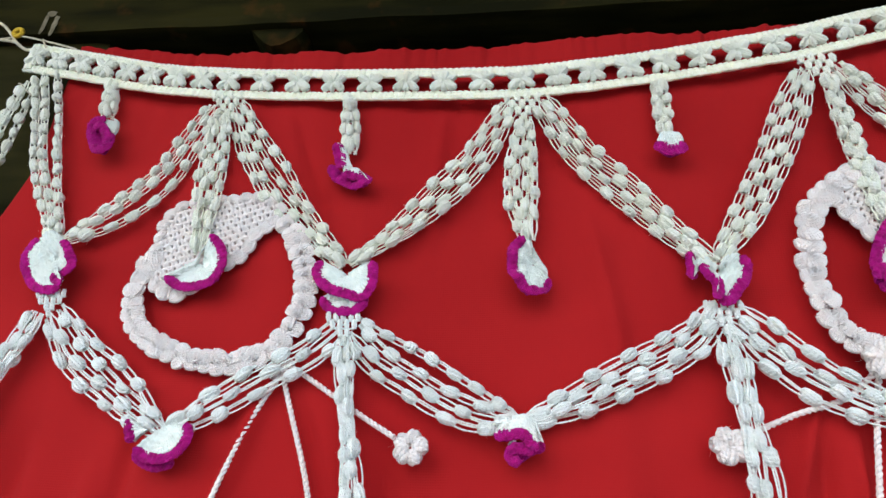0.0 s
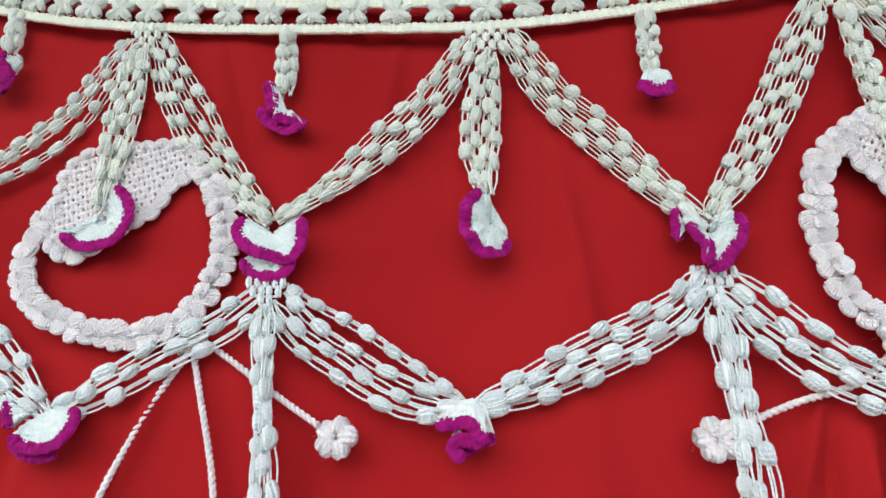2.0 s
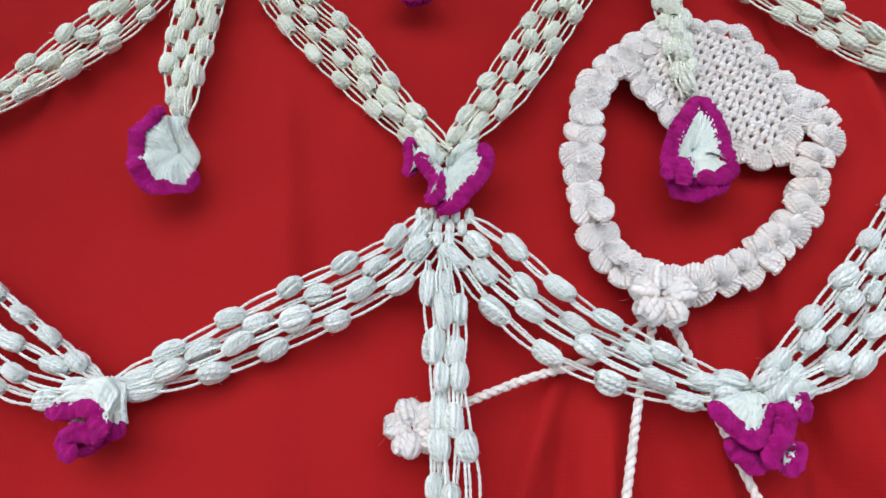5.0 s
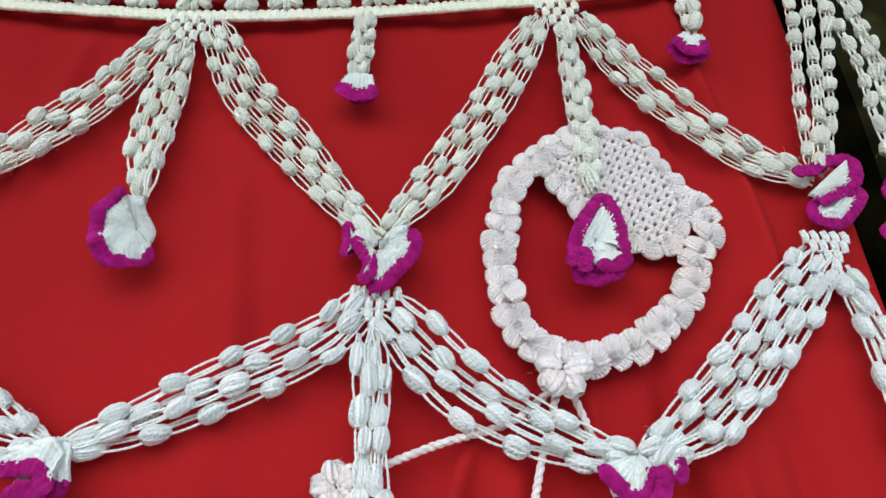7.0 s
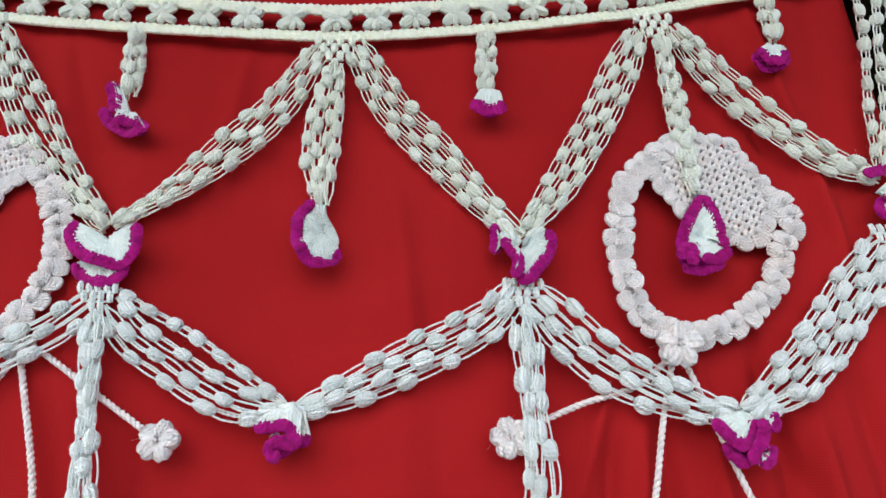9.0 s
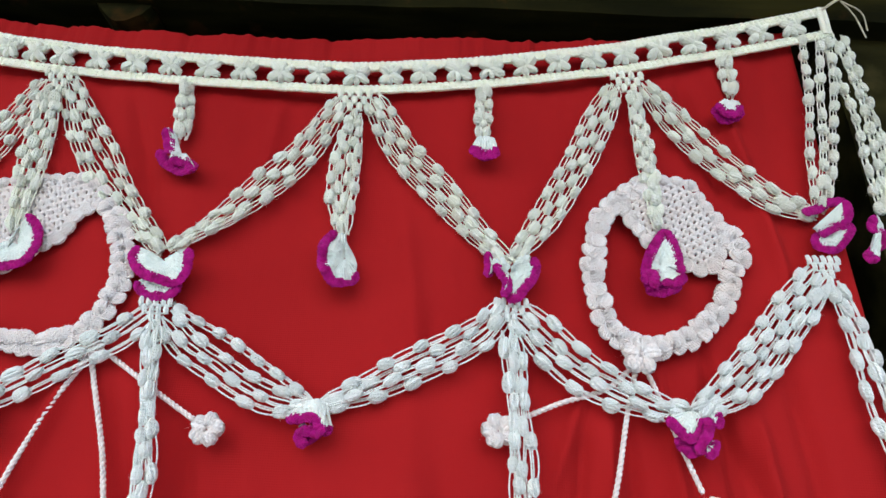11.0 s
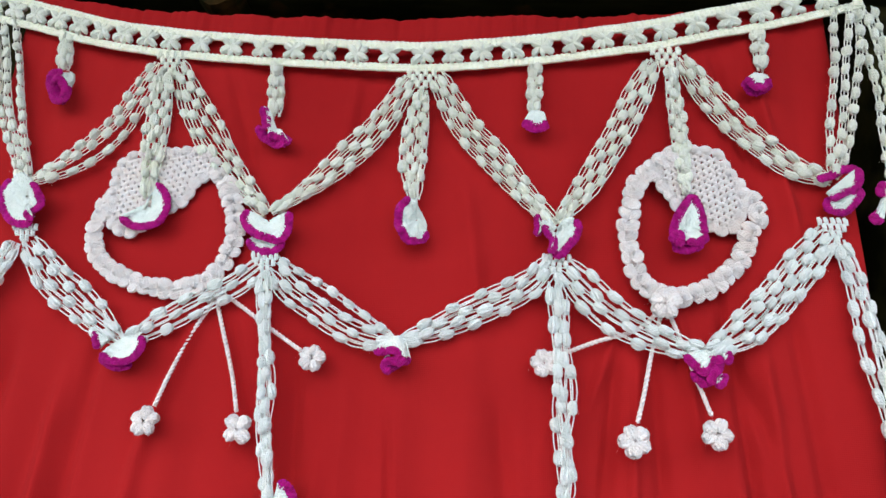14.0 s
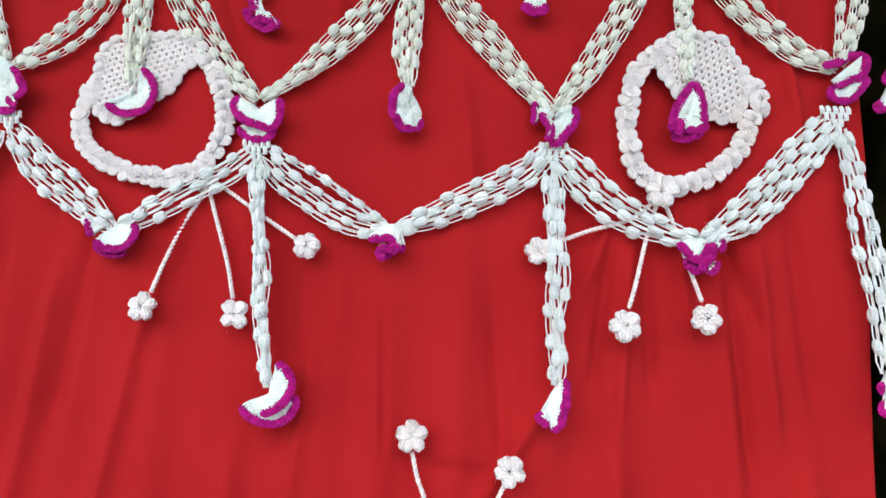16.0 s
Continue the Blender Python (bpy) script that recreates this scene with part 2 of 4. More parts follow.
def shell_mesh(name, mat, length, width, seed=0, loops=9):
    """A flat shell stitch: loops of yarn fanned from a root at -x to a rounded tip, domed towards the viewer (-y)."""
    rnd = random.Random(seed)
    build = Build()
    t = np.linspace(0, 1, 8)
    curl, starts = rnd.uniform(-0.0012, 0.0022), []
    for k in range(loops):
        starts.append(len(build.v))
        f = -1 + 2 * (k + rnd.uniform(-0.15, 0.15)) / (loops - 1)
        tip = (0.5 * length * (1 - 0.62 * abs(f) ** 2.2), 0.5 * width * f)
        side = np.sin(t * math.pi / 2) ** 0.75
        x = -0.5 * length + (tip[0] + 0.5 * length) * (t ** 1.15)
        z = tip[1] * side
        y = -(0.0042 - 0.0026 * f * f) * np.sin(math.pi * np.clip(t * 0.86 + 0.07, 0, 1)) ** 0.7 + curl * t * t + rnd.uniform(-0.0004, 0.0004)
        cord(build, np.stack([x, y, z], 1), 1.25 * width / loops / 1.7 * rnd.uniform(0.92, 1.1), 0.0034, 6, 2, 0.16)
    rim = np.linspace(-1, 1, 15)
    starts += [len(build.v), len(build.v) + 15 * 6]
    cord(build, [(0.5 * length * (0.97 - 0.62 * abs(f) ** 2.2), 0.0002, 0.5 * width * f) for f in rim], 0.0015, 0.0034, 6, 2, 0.16)
    n = 14
    rows = [[(-0.45 * length + 0.9 * length * v * (1 - 0.45 * abs(f) ** 2.2), 0.0012 - 0.0025 * math.sin(math.pi * v) * (1 - f * f), 0.48 * width * f * math.sin(v * math.pi / 2)) for f in np.linspace(-1, 1, n)] for v in np.linspace(0.05, 1, 7)]
    build.grid(rows)
    build.tie(starts)
    return build.mesh(name, mat)


PUFFS = [puff_mesh("puff", WHITE, 0.0144, 0.0124, 13 + i % 3, i, 0.36, 0.8, blunt=0.3) for i in range(8)]
WARM_LIT_PUFFS = [puff_mesh("puff", WARM_LIT_WHITE, 0.0148, 0.0126, 13 + i % 3, i, 0.36, 0.75, blunt=0.3) for i in range(8)]
LONG_PUFFS = [puff_mesh("puff", WHITE, 0.0172, 0.0126, 13 + i % 3, 20 + i, 0.38, blunt=0.24) for i in range(8)]
PETALS = [shell_mesh("petal", PINK, 0.0172, 0.0190, 40 + i, 8 + i % 3) for i in range(6)]
SMALL_PETALS = [puff_mesh("petal", PINK, 0.0128, 0.0160, 10, 60 + i, 0.40, 0.75, blunt=0.4) for i in range(6)]


def along(x, y, z, dx, dz, tilt=0.0, spin=0.0, size=1.0, wide=1.0):
    """A pose whose x axis follows (dx, dz) in the hanging plane."""
    return (Matrix.Translation((x, y, z)) @ Matrix.Rotation(-math.atan2(dz, dx), 4, "Y") @ Matrix.Rotation(tilt, 4, "Z")
            @ Matrix.Rotation(spin, 4, "X") @ Matrix.Diagonal((size, wide, wide, 1)))


# ---- the place ----
def structure(name, build, mat, label, smooth=False):
    return tagged(new(name, build.mesh(name, mat, smooth)), label, name.split("_")[0], kind="structure")


# unseen ground, added as a pale reflector below the hanging
g = Build()
g.box((-40, -60, -0.3), (40, 40, 0.0))
structure("ground", g, BOUNCE_GROUND, "unseen ground before the doorway, made pale to bounce light up")
g = Build()
g.box((-4.0, 0.16, 0), (-0.86, 0.36, 3.0))
g.box((0.98, 0.16, 0), (4.0, 0.36, 3.0))
g.box((-0.86, 0.16, 2.62), (0.98, 0.36, 3.0))
structure("wall_front", g, PLASTER, "lime-plastered house wall round the doorway")
# unseen room behind, its darkness put into the colour
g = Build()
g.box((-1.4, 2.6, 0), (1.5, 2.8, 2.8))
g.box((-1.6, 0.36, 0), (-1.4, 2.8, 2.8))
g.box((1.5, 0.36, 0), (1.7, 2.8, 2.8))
structure("wall_inside", g, GAP_BLACK, "unseen room walls, coloured near-black so the gaps look dark")
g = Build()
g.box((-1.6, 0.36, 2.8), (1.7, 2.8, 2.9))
structure("ceiling", g, GAP_BLACK, "unseen room ceiling, coloured near-black so the gaps look dark")
# unseen overhang, added to keep sky light off the upper hanging
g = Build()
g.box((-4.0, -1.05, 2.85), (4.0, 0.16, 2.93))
structure("porch_ceiling", g, WOOD, "unseen overhang added to dim the top of the hanging")


def rough_beam(name, length, h, d, mat, seed, label):
    """A sawn timber along x with worn, uneven arrises."""
    n = 60
    rows = []
    prof = [(-0.5, -0.44), (-0.47, -0.5), (0.47, -0.5), (0.5, -0.44), (0.5, 0.44), (0.47, 0.5), (-0.47, 0.5), (-0.5, 0.44)]
    for i in range(n):
        x = length * (i / (n - 1) - 0.5)
        rows.append([(x, d * (a + 0.012 * noise.noise((x * 7, a * 3, seed))), h * (b + 0.02 * noise.noise((x * 9, b * 3, seed + 5.0))))
                     for a, b in prof])
    g = Build()
    base = g.grid(rows, True)
    g.cap([base + k for k in range(8)])
    g.cap([base + (n - 1) * 8 + k for k in range(8)], True)
    return tagged(new(name, g.mesh(name, mat, False)), label, "door frame", kind="structure")


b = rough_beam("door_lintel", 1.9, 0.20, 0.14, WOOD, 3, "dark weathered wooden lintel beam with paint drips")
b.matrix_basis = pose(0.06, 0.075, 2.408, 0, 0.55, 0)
# dark strip in place of the shaded gap between lintel and cloth
b = rough_beam("door_head", 1.84, 0.16, 0.06, GAP_BLACK, 4, "near-black board standing for the shaded gap above the red curtain")
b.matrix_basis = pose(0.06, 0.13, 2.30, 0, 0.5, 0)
b = rough_beam("door_jamb", 2.45, 0.16, 0.12, POST, 5, "weathered wooden door post")
b.matrix_basis = pose(0.852, 0.10, 1.225, 0, -90, 0)
b = rough_beam("door_jamb", 2.45, 0.30, 0.12, POST, 6, "weathered wooden door post")
b.matrix_basis = pose(-0.610, 0.09, 1.225, 0, -86, 0)

# ---- red curtain ----
BAND = [(-0.4576, 2.2605), (-0.3604, 2.2375), (-0.2736, 2.2156), (-0.1847, 2.2019), (-0.0935, 2.1936), (-0.0000, 2.1881), (0.0862, 2.1846), (0.1794, 2.1825),
        (0.2546, 2.1881), (0.3313, 2.1968), (0.4054, 2.2085), (0.4798, 2.2214), (0.5545, 2.2398), (0.6284, 2.2562), (0.7048, 2.2774), (0.7447, 2.2892)]
BAND = [(x, z - 0.003) for x, z in BAND]
bx, bz = np.array(BAND).T


CREASES = (  # from (x, z) to (x, z), height, half width
    (0.372, 1.625, 0.270, 1.470, -0.008, 0.007), (0.176, 1.700, 0.190, 1.560, 0.004, 0.004), (0.188, 1.560, 0.290, 1.555, -0.004, 0.006), (0.215, 1.550, 0.320, 1.535, 0.004, 0.005),
    (0.440, 1.860, 0.400, 1.740, -0.005, 0.006), (0.500, 1.850, 0.520, 1.700, -0.005, 0.007), (0.545, 1.840, 0.600, 1.700, 0.005, 0.008), (0.470, 1.800, 0.480, 1.640, 0.005, 0.008),
    (-0.060, 1.820, -0.110, 1.650, -0.006, 0.008), (-0.020, 1.810, 0.020, 1.690, 0.004, 0.006), (-0.220, 1.720, -0.235, 1.420, -0.007, 0.012), (-0.110, 1.640, -0.140, 1.380, -0.006, 0.010),
    (0.600, 2.200, 0.640, 1.950, -0.006, 0.008), (0.560, 2.190, 0.590, 2.050, 0.005, 0.007), (-0.080, 2.150, -0.030, 2.020, 0.004, 0.008), (0.095, 2.150, 0.085, 1.990, -0.004, 0.010),
    (0.440, 1.560, 0.460, 1.250, -0.006, 0.012), (0.560, 1.680, 0.575, 1.300, -0.006, 0.012), (0.250, 1.990, 0.270, 1.860, -0.004, 0.010), (0.100, 1.660, 0.085, 1.450, -0.005, 0.011),
    (0.430, 1.790, 0.415, 1.640, 0.006, 0.007), (0.452, 1.780, 0.445, 1.610, -0.005, 0.006), (0.560, 1.790, 0.585, 1.560, 0.007, 0.009), (0.592, 1.800, 0.610, 1.600, -0.006, 0.008),
    (0.628, 1.840, 0.650, 1.640, 0.006, 0.010), (0.540, 1.910, 0.555, 1.820, 0.004, 0.006), (0.060, 1.760, 0.075, 1.560, 0.006, 0.011), (-0.180, 1.800, -0.200, 1.560, 0.006, 0.012),
    (-0.300, 1.760, -0.330, 1.450, 0.007, 0.014), (0.300, 1.720, 0.325, 1.520, 0.005, 0.010), (0.640, 1.560, 0.650, 1.300, -0.007, 0.014), (0.020, 1.540, 0.010, 1.300, -0.006, 0.014))


def creases(x, z):
    out = 0.0
    for x0, z0, x1, z1, h, w in CREASES:
        dx, dz = x1 - x0, z1 - z0
        t = ((x - x0) * dx + (z - z0) * dz) / (dx * dx + dz * dz)
        if -0.4 < t < 1.4:
            q = ((x - x0) * dz - (z - z0) * dx) / math.hypot(dx, dz)
            if abs(q) < 4 * w:
                fade = math.exp(-(max(0.0, abs(t - 0.5) - 0.35) / 0.2) ** 2)
                out += 1.7 * h * fade * math.exp(-(q / w) ** 2)
    return out


def curtain():
    g = Build()
    nx, nz = 340, 260
    rows = []
    for i in range(nz):
        v = i / (nz - 1)
        row = []
        for j in range(nx):
            u = j / (nx - 1)
            ztop = np.interp(-0.403 + 1.108 * u, (-0.403, -0.343, -0.235, -0.108, 0.136, 0.367, 0.441, 0.615, 0.705), (2.277, 2.269, 2.255, 2.245, 2.242, 2.249, 2.254, 2.266, 2.271))
            ztop += 0.008
            z = ztop + (0.06 - ztop) * v ** 1.25
            left = np.interp(z, (0.0, 1.69, 1.95, 2.03, 2.075, 2.15, 2.29), (-0.55, -0.495, -0.435, -0.412, -0.400, -0.398, -0.403))
            right = np.interp(z, (0.0, 1.6, 1.92, 2.05, 2.27), (0.690, 0.708, 0.711, 0.709, 0.704))
            x = left + (right - left) * u
            d = ztop - z
            fold = 0.011 * noise.noise((x * 8, 0.3, z * 0.7)) + 0.006 * noise.noise((x * 21, 5.0, z * 0.9))
            fold += (0.010 + 0.008 * min(1, max(0, d - 0.3) * 4)) * noise.noise((x * 6.5 + 3, 9.0, z * 1.1)) * min(1, d * 2.5)
            crease = 0.006 * (1 - abs(noise.noise((x * 3 + z * 2.2, 2.0, z * 5 - x * 2)))) ** 6
            fold += 0.0065 * noise.noise((x * 24, 11.0, z * 1.2)) * min(1, max(0, d - 0.3) * 4)
            frill = math.exp(-(d / 0.035) ** 2) * (0.0035 * noise.noise((x * 95, 1.0, z * 8)) + 0.0008 * math.sin(x * 420 + 3 * noise.noise((x * 20, 0, 0))))
            gather = 0.003 * math.exp(-d / 0.25) * noise.noise((x * 45, 7.0, z * 2.0))
            y = 0.0055 + max(0.0, (0.62 + 0.45 * min(1, max(0, d - 0.40) * 3.5)) * (fold + 0.010 + 0.006 * min(1, max(0, d - 0.3) * 4))) + frill + gather - 0.6 * crease + 0.95 * creases(x, z)
            zz = z + math.exp(-(d / 0.02) ** 2) * 0.0012 * noise.noise((x * 80, 4.0, 0.0))
            row.append((x, y, zz))
        rows.append(row)
    g.grid(rows)
    ob = new("curtain", g.mesh("curtain", RED))
    s = ob.modifiers.new("thickness", "SOLIDIFY")
    s.thickness, s.offset = 0.0012, 1.0
    return tagged(ob, "plain red cotton curtain gathered along its top hem", "curtain")


curtain()

# ---- crocheted toran ----
toran = thing("toran", "white crocheted door hanging with puff garlands and magenta-edged ruffles", "door hanging", at=(0, 0, 0))


def garland(pts, widths, rows, pitch, long=False, lift=0.0, seed=0, thread=0.00078, tangle=0.0):
    """Parallel strands of puff stitches along a curve in the hanging plane; the strands run together at the ends."""
    rnd = random.Random(seed)
    mid, s = spline([(x, z) for x, z in pts], 0.0016)
    d = np.gradient(mid, axis=0)
    d /= np.linalg.norm(d, axis=1)[:, None]
    nrm = np.stack([-d[:, 1], d[:, 0]], 1)
    wid = np.interp(s / s[-1], np.linspace(0, 1, len(widths)), widths)
    # garlands hung high get the yarn with the warm light in its colour
    warm_lit = max(z for _, z in pts) > 2.08
    pitch *= 1.16 if warm_lit and rows > 3 else 1.0
    kinds = LONG_PUFFS if long else WARM_LIT_PUFFS if warm_lit else PUFFS
    for j in range(rows):
        o = 0.0 if rows == 1 else -1 + 2 * j / (rows - 1)
        wob, ph = rnd.uniform(0.0006, 0.0018), rnd.uniform(0, 6)
        off = o * wid * 0.5 * (1 - tangle + tangle * np.cos(s * (30 + 9 * j) + 1.7 * j)) + wob * np.sin(s * 40 + ph)
        depth = -0.001 - lift - 0.0035 * ((j % 2) * 1.0) - 0.002 * np.sin(s * 25 + ph) - tangle * 0.004 * np.sin(s * 33 + 2.1 * j)
        path = np.stack([mid[:, 0] + nrm[:, 0] * off, depth, mid[:, 1] + nrm[:, 1] * off], 1)
        at, q = [], pitch * (0.42 + 0.5 * (j % 2) + rnd.uniform(-0.06, 0.06))
        while q < s[-1] - 0.3 * pitch:
            at.append(q)
            q += pitch * rnd.uniform(0.93, 1.07)
        open_work = warm_lit and max(widths) > 0.0262
        wide, shut = (0.0044, 0.0036) if open_work else (0.0034, 0.0028)
        spread = np.full(len(s), wide)
        for q in at:
            spread = np.minimum(spread, shut + (wide - shut) * np.clip((np.abs(s - q) - 0.006) / 0.008, 0, 1))
        spread *= np.clip(np.minimum(s, s[-1] - s) / 0.012, 0.3, 1)
        g = Build()
        for side in (-1, 0.1 * (-1) ** j, 1) if open_work else (-1, -0.42, 1) if j % 2 else (-1, 0.42, 1):
            p = path.copy()
            p[:, 0] += nrm[:, 0] * spread * side
            p[:, 2] += nrm[:, 1] * spread * side
            p[:, 1] += 0.0006 * side + 0.0008 * np.sin(s * 60 + ph + side)
            cord(g, p, 0.85 * thread if open_work else thread, 0.0028, 6, 2, 0.3)
        ob = part("strand", g.mesh("strand", WARM_LIT_WHITE if warm_lit else WHITE), toran)
        for q in at:
            i = min(max(int(np.searchsorted(s, q)), 1), len(s) - 2)
            dx, dz = d[i] + nrm[i] * rnd.uniform(-0.14, 0.14)
            p = path[i]
            kind = PUFFS if tangle and q > 0.4 * s[-1] else kinds
            part("puff", kind[rnd.randrange(8)], ob, m=along(p[0], p[1] - 0.001, p[2], dx, dz, rnd.uniform(-0.2, 0.2), rnd.uniform(0, 6.28), rnd.uniform(0.80, 1.08) * (1 + 0.10 * tangle), rnd.uniform(0.80, 1.08) * (1 + 0.10 * tangle)))


def net(top, bottom, spacing, counts, r, seed=0):
    """The small open-work fan where garlands hang from one point: rows of short fat stitches with holes between, fewer in each row."""
    g, rnd = Build(), random.Random(seed)
    (x0, z0), (x1, z1) = top, bottom
    tiers = len(counts)
    for i, n in enumerate(counts):
        u0, u1 = i / tiers, (i + 1) / tiers
        xa, za, xb, zb = x0 + (x1 - x0) * u0, z0 + (z1 - z0) * u0, x0 + (x1 - x0) * u1, z0 + (z1 - z0) * u1
        for k in range(n):
            o = spacing * (k - 0.5 * (n - 1)) + rnd.uniform(-0.0004, 0.0004)
            for side in (-1, 0, 1):
                w = side * r * 0.95
                y = -0.0045 - (0.0012 if side == 0 else 0.0)
                cord(g, [(xa + (xb - xa) * t + o + w * (0.65 + 0.45 * math.sin(math.pi * t)), y - 0.0012 * math.sin(math.pi * t), za + (zb - za) * t) for t in np.linspace(-0.1, 1.06, 8)],
                     r * rnd.uniform(0.72, 0.85), 0.0032, 7, 2, 0.18)
        half = 0.5 * spacing * (n - 0.45)
        cord(g, [(xb + half * t, -0.0042 - 0.0008 * math.sin(9 * t), zb + 0.0004 * math.sin(14 * t)) for t in np.linspace(-1, 1, 16)], r * 0.62, 0.0030, 7, 2, 0.18)
    return part("net", g.mesh("net", WARM_LIT_WHITE if z0 > 2.08 else WHITE), toran)


garland([(-0.4257, 2.2300), (-0.3866, 2.1231), (-0.3487, 2.0337), (-0.3270, 1.9822)], (0.0300, 0.0290, 0.0260, 0.0120), 3, 0.0205, False, 0.0024, 0)
garland([(-0.4450, 2.2144), (-0.4490, 2.1566), (-0.4547, 2.0914), (-0.4612, 2.0170), (-0.4677, 1.9427)], (0.0230, 0.0250, 0.0250, 0.0230), 3, 0.0215, False, 0.0, 1)
garland([(-0.3121, 1.8979), (-0.3267, 1.8567), (-0.3370, 1.8197), (-0.3472, 1.7789), (-0.3557, 1.7317), (-0.3607, 1.6753)], (0.0164, 0.0328, 0.0328, 0.0295, 0.0213), 4, 0.035, True, 0.0, 2, 0.0007, 0.4)
garland([(-0.1801, 2.1638), (-0.1997, 2.1134), (-0.2201, 2.0651), (-0.2537, 2.0240), (-0.2862, 1.9985), (-0.3166, 1.9808)], (0.018, 0.0279, 0.0312, 0.0295, 0.023, 0.0082), 3, 0.0248, False, 0.0, 3)
garland([(-0.1665, 2.1445), (-0.1618, 2.0889), (-0.1589, 2.0380), (-0.1552, 1.9967), (-0.1514, 1.9621)], (0.0148, 0.0262, 0.0262, 0.0197, 0.0098), 4, 0.0216, False, 0.0048, 4)
garland([(-0.1539, 2.1657), (-0.1190, 2.0985), (-0.0745, 2.0359), (-0.0352, 1.9891), (0.0036, 1.9476)], (0.0153, 0.0339, 0.0355, 0.0251, 0.0088), 4, 0.0268, False, 0.0, 5)
garland([(0.1686, 2.1495), (0.1310, 2.0730), (0.0920, 2.0250), (0.0530, 1.9860), (0.0103, 1.9498)], (0.0153, 0.0310, 0.0295, 0.0221, 0.0074), 4, 0.0268, False, 0.0, 6)
garland([(0.1856, 2.1264), (0.1810, 2.0650), (0.1810, 2.0170), (0.1882, 1.9708)], (0.0115, 0.0262, 0.0246, 0.0098), 4, 0.0216, False, 0.0036, 7)
garland([(0.2014, 2.1517), (0.2400, 2.0820), (0.2810, 2.0350), (0.3200, 1.9880), (0.3594, 1.9475)], (0.0153, 0.0302, 0.0293, 0.0216, 0.0088), 4, 0.0268, False, 0.0, 8)
garland([(0.4789, 2.1794), (0.4535, 2.1148), (0.4366, 2.0772), (0.4146, 2.0374), (0.3937, 1.9978), (0.3614, 1.9497)], (0.0130, 0.0266, 0.0281, 0.0266, 0.0207, 0.0074), 4, 0.0268, False, 0.0, 9)
garland([(0.4994, 2.1661), (0.5051, 2.1075), (0.5064, 2.0601), (0.5087, 2.0213), (0.5099, 1.9897)], (0.0080, 0.0120, 0.0125, 0.0110, 0.0045), 3, 0.0208, False, 0.006, 10)
garland([(0.5155, 2.1862), (0.5473, 2.1291), (0.5749, 2.0894), (0.6038, 2.0612), (0.6373, 2.0331), (0.6801, 2.0148)], (0.0130, 0.0251, 0.0266, 0.0266, 0.0221, 0.0088), 4, 0.0268, False, 0.0, 11)
garland([(0.7277, 2.2630), (0.7155, 2.1798), (0.7033, 2.1131), (0.6901, 2.0508), (0.6812, 2.0191)], (0.0279, 0.0279, 0.0279, 0.023, 0.0098), 3, 0.0240, False, 0.0036, 12)
garland([(0.7483, 2.2646), (0.7555, 2.1891), (0.7593, 2.1328), (0.7561, 2.0717), (0.7518, 2.0204)], (0.0197, 0.0246, 0.0246, 0.0213, 0.0098), 3, 0.0232, False, 0.0012, 13)
garland([(0.6702, 1.9519), (0.6379, 1.9109), (0.6030, 1.8680), (0.5670, 1.8320), (0.5249, 1.8033)], (0.0213, 0.0361, 0.0377, 0.0312, 0.0098), 5, 0.034, True, 0.0, 14)
garland([(0.6782, 1.9403), (0.6886, 1.8944), (0.6956, 1.8492), (0.7026, 1.7986), (0.7086, 1.7501), (0.7122, 1.7014), (0.7135, 1.6722)], (0.0098, 0.018, 0.0213, 0.0213, 0.0197, 0.0164, 0.0115), 3, 0.032, True, 0.0024, 15)
garland([(-0.2955, 1.8985), (-0.2515, 1.8544), (-0.2186, 1.8306), (-0.1853, 1.8075), (-0.1445, 1.7814)], (0.0213, 0.0361, 0.0377, 0.0312, 0.0098), 4, 0.036, True, 0.0, 16)
garland([(-0.1445, 1.7814), (-0.1110, 1.8000), (-0.0830, 1.8160), (-0.0520, 1.8370), (-0.0197, 1.8579), (0.0124, 1.8857)], (0.0082, 0.0197, 0.0246, 0.0246, 0.0246, 0.018), 3, 0.036, True, 0.0012, 17)
garland([(0.0266, 1.8951), (0.0439, 1.8828), (0.0738, 1.8669), (0.0971, 1.8536), (0.1264, 1.8345), (0.1521, 1.8191), (0.1799, 1.8016)], (0.0033, 0.0033), 1, 0.0248, False, 0.0, 18)
garland([(0.0200, 1.8800), (0.0488, 1.8512), (0.0787, 1.8321), (0.1079, 1.8149), (0.1433, 1.8017), (0.1789, 1.7975)], (0.018, 0.0246, 0.0246, 0.0213, 0.0082), 3, 0.035, True, 0.0, 19)
garland([(0.0162, 1.8719), (0.0260, 1.7950), (0.0377, 1.7298), (0.0500, 1.6663), (0.0570, 1.6130)], (0.0105, 0.0160, 0.0160, 0.0140, 0.0060), 4, 0.036, True, 0.0048, 20, 0.0007, 0.3)
garland([(0.1828, 1.7996), (0.2218, 1.8158), (0.2601, 1.8341), (0.2990, 1.8540), (0.3320, 1.8770), (0.3554, 1.9039)], (0.0066, 0.0213, 0.0279, 0.0279, 0.0262, 0.018), 4, 0.036, True, 0.0, 21)
garland([(0.3637, 1.8980), (0.4006, 1.8608), (0.4290, 1.8390), (0.4650, 1.8210), (0.5010, 1.8070), (0.5281, 1.8033)], (0.023, 0.0344, 0.0344, 0.0295, 0.0197, 0.0082), 4, 0.036, True, 0.0, 22)
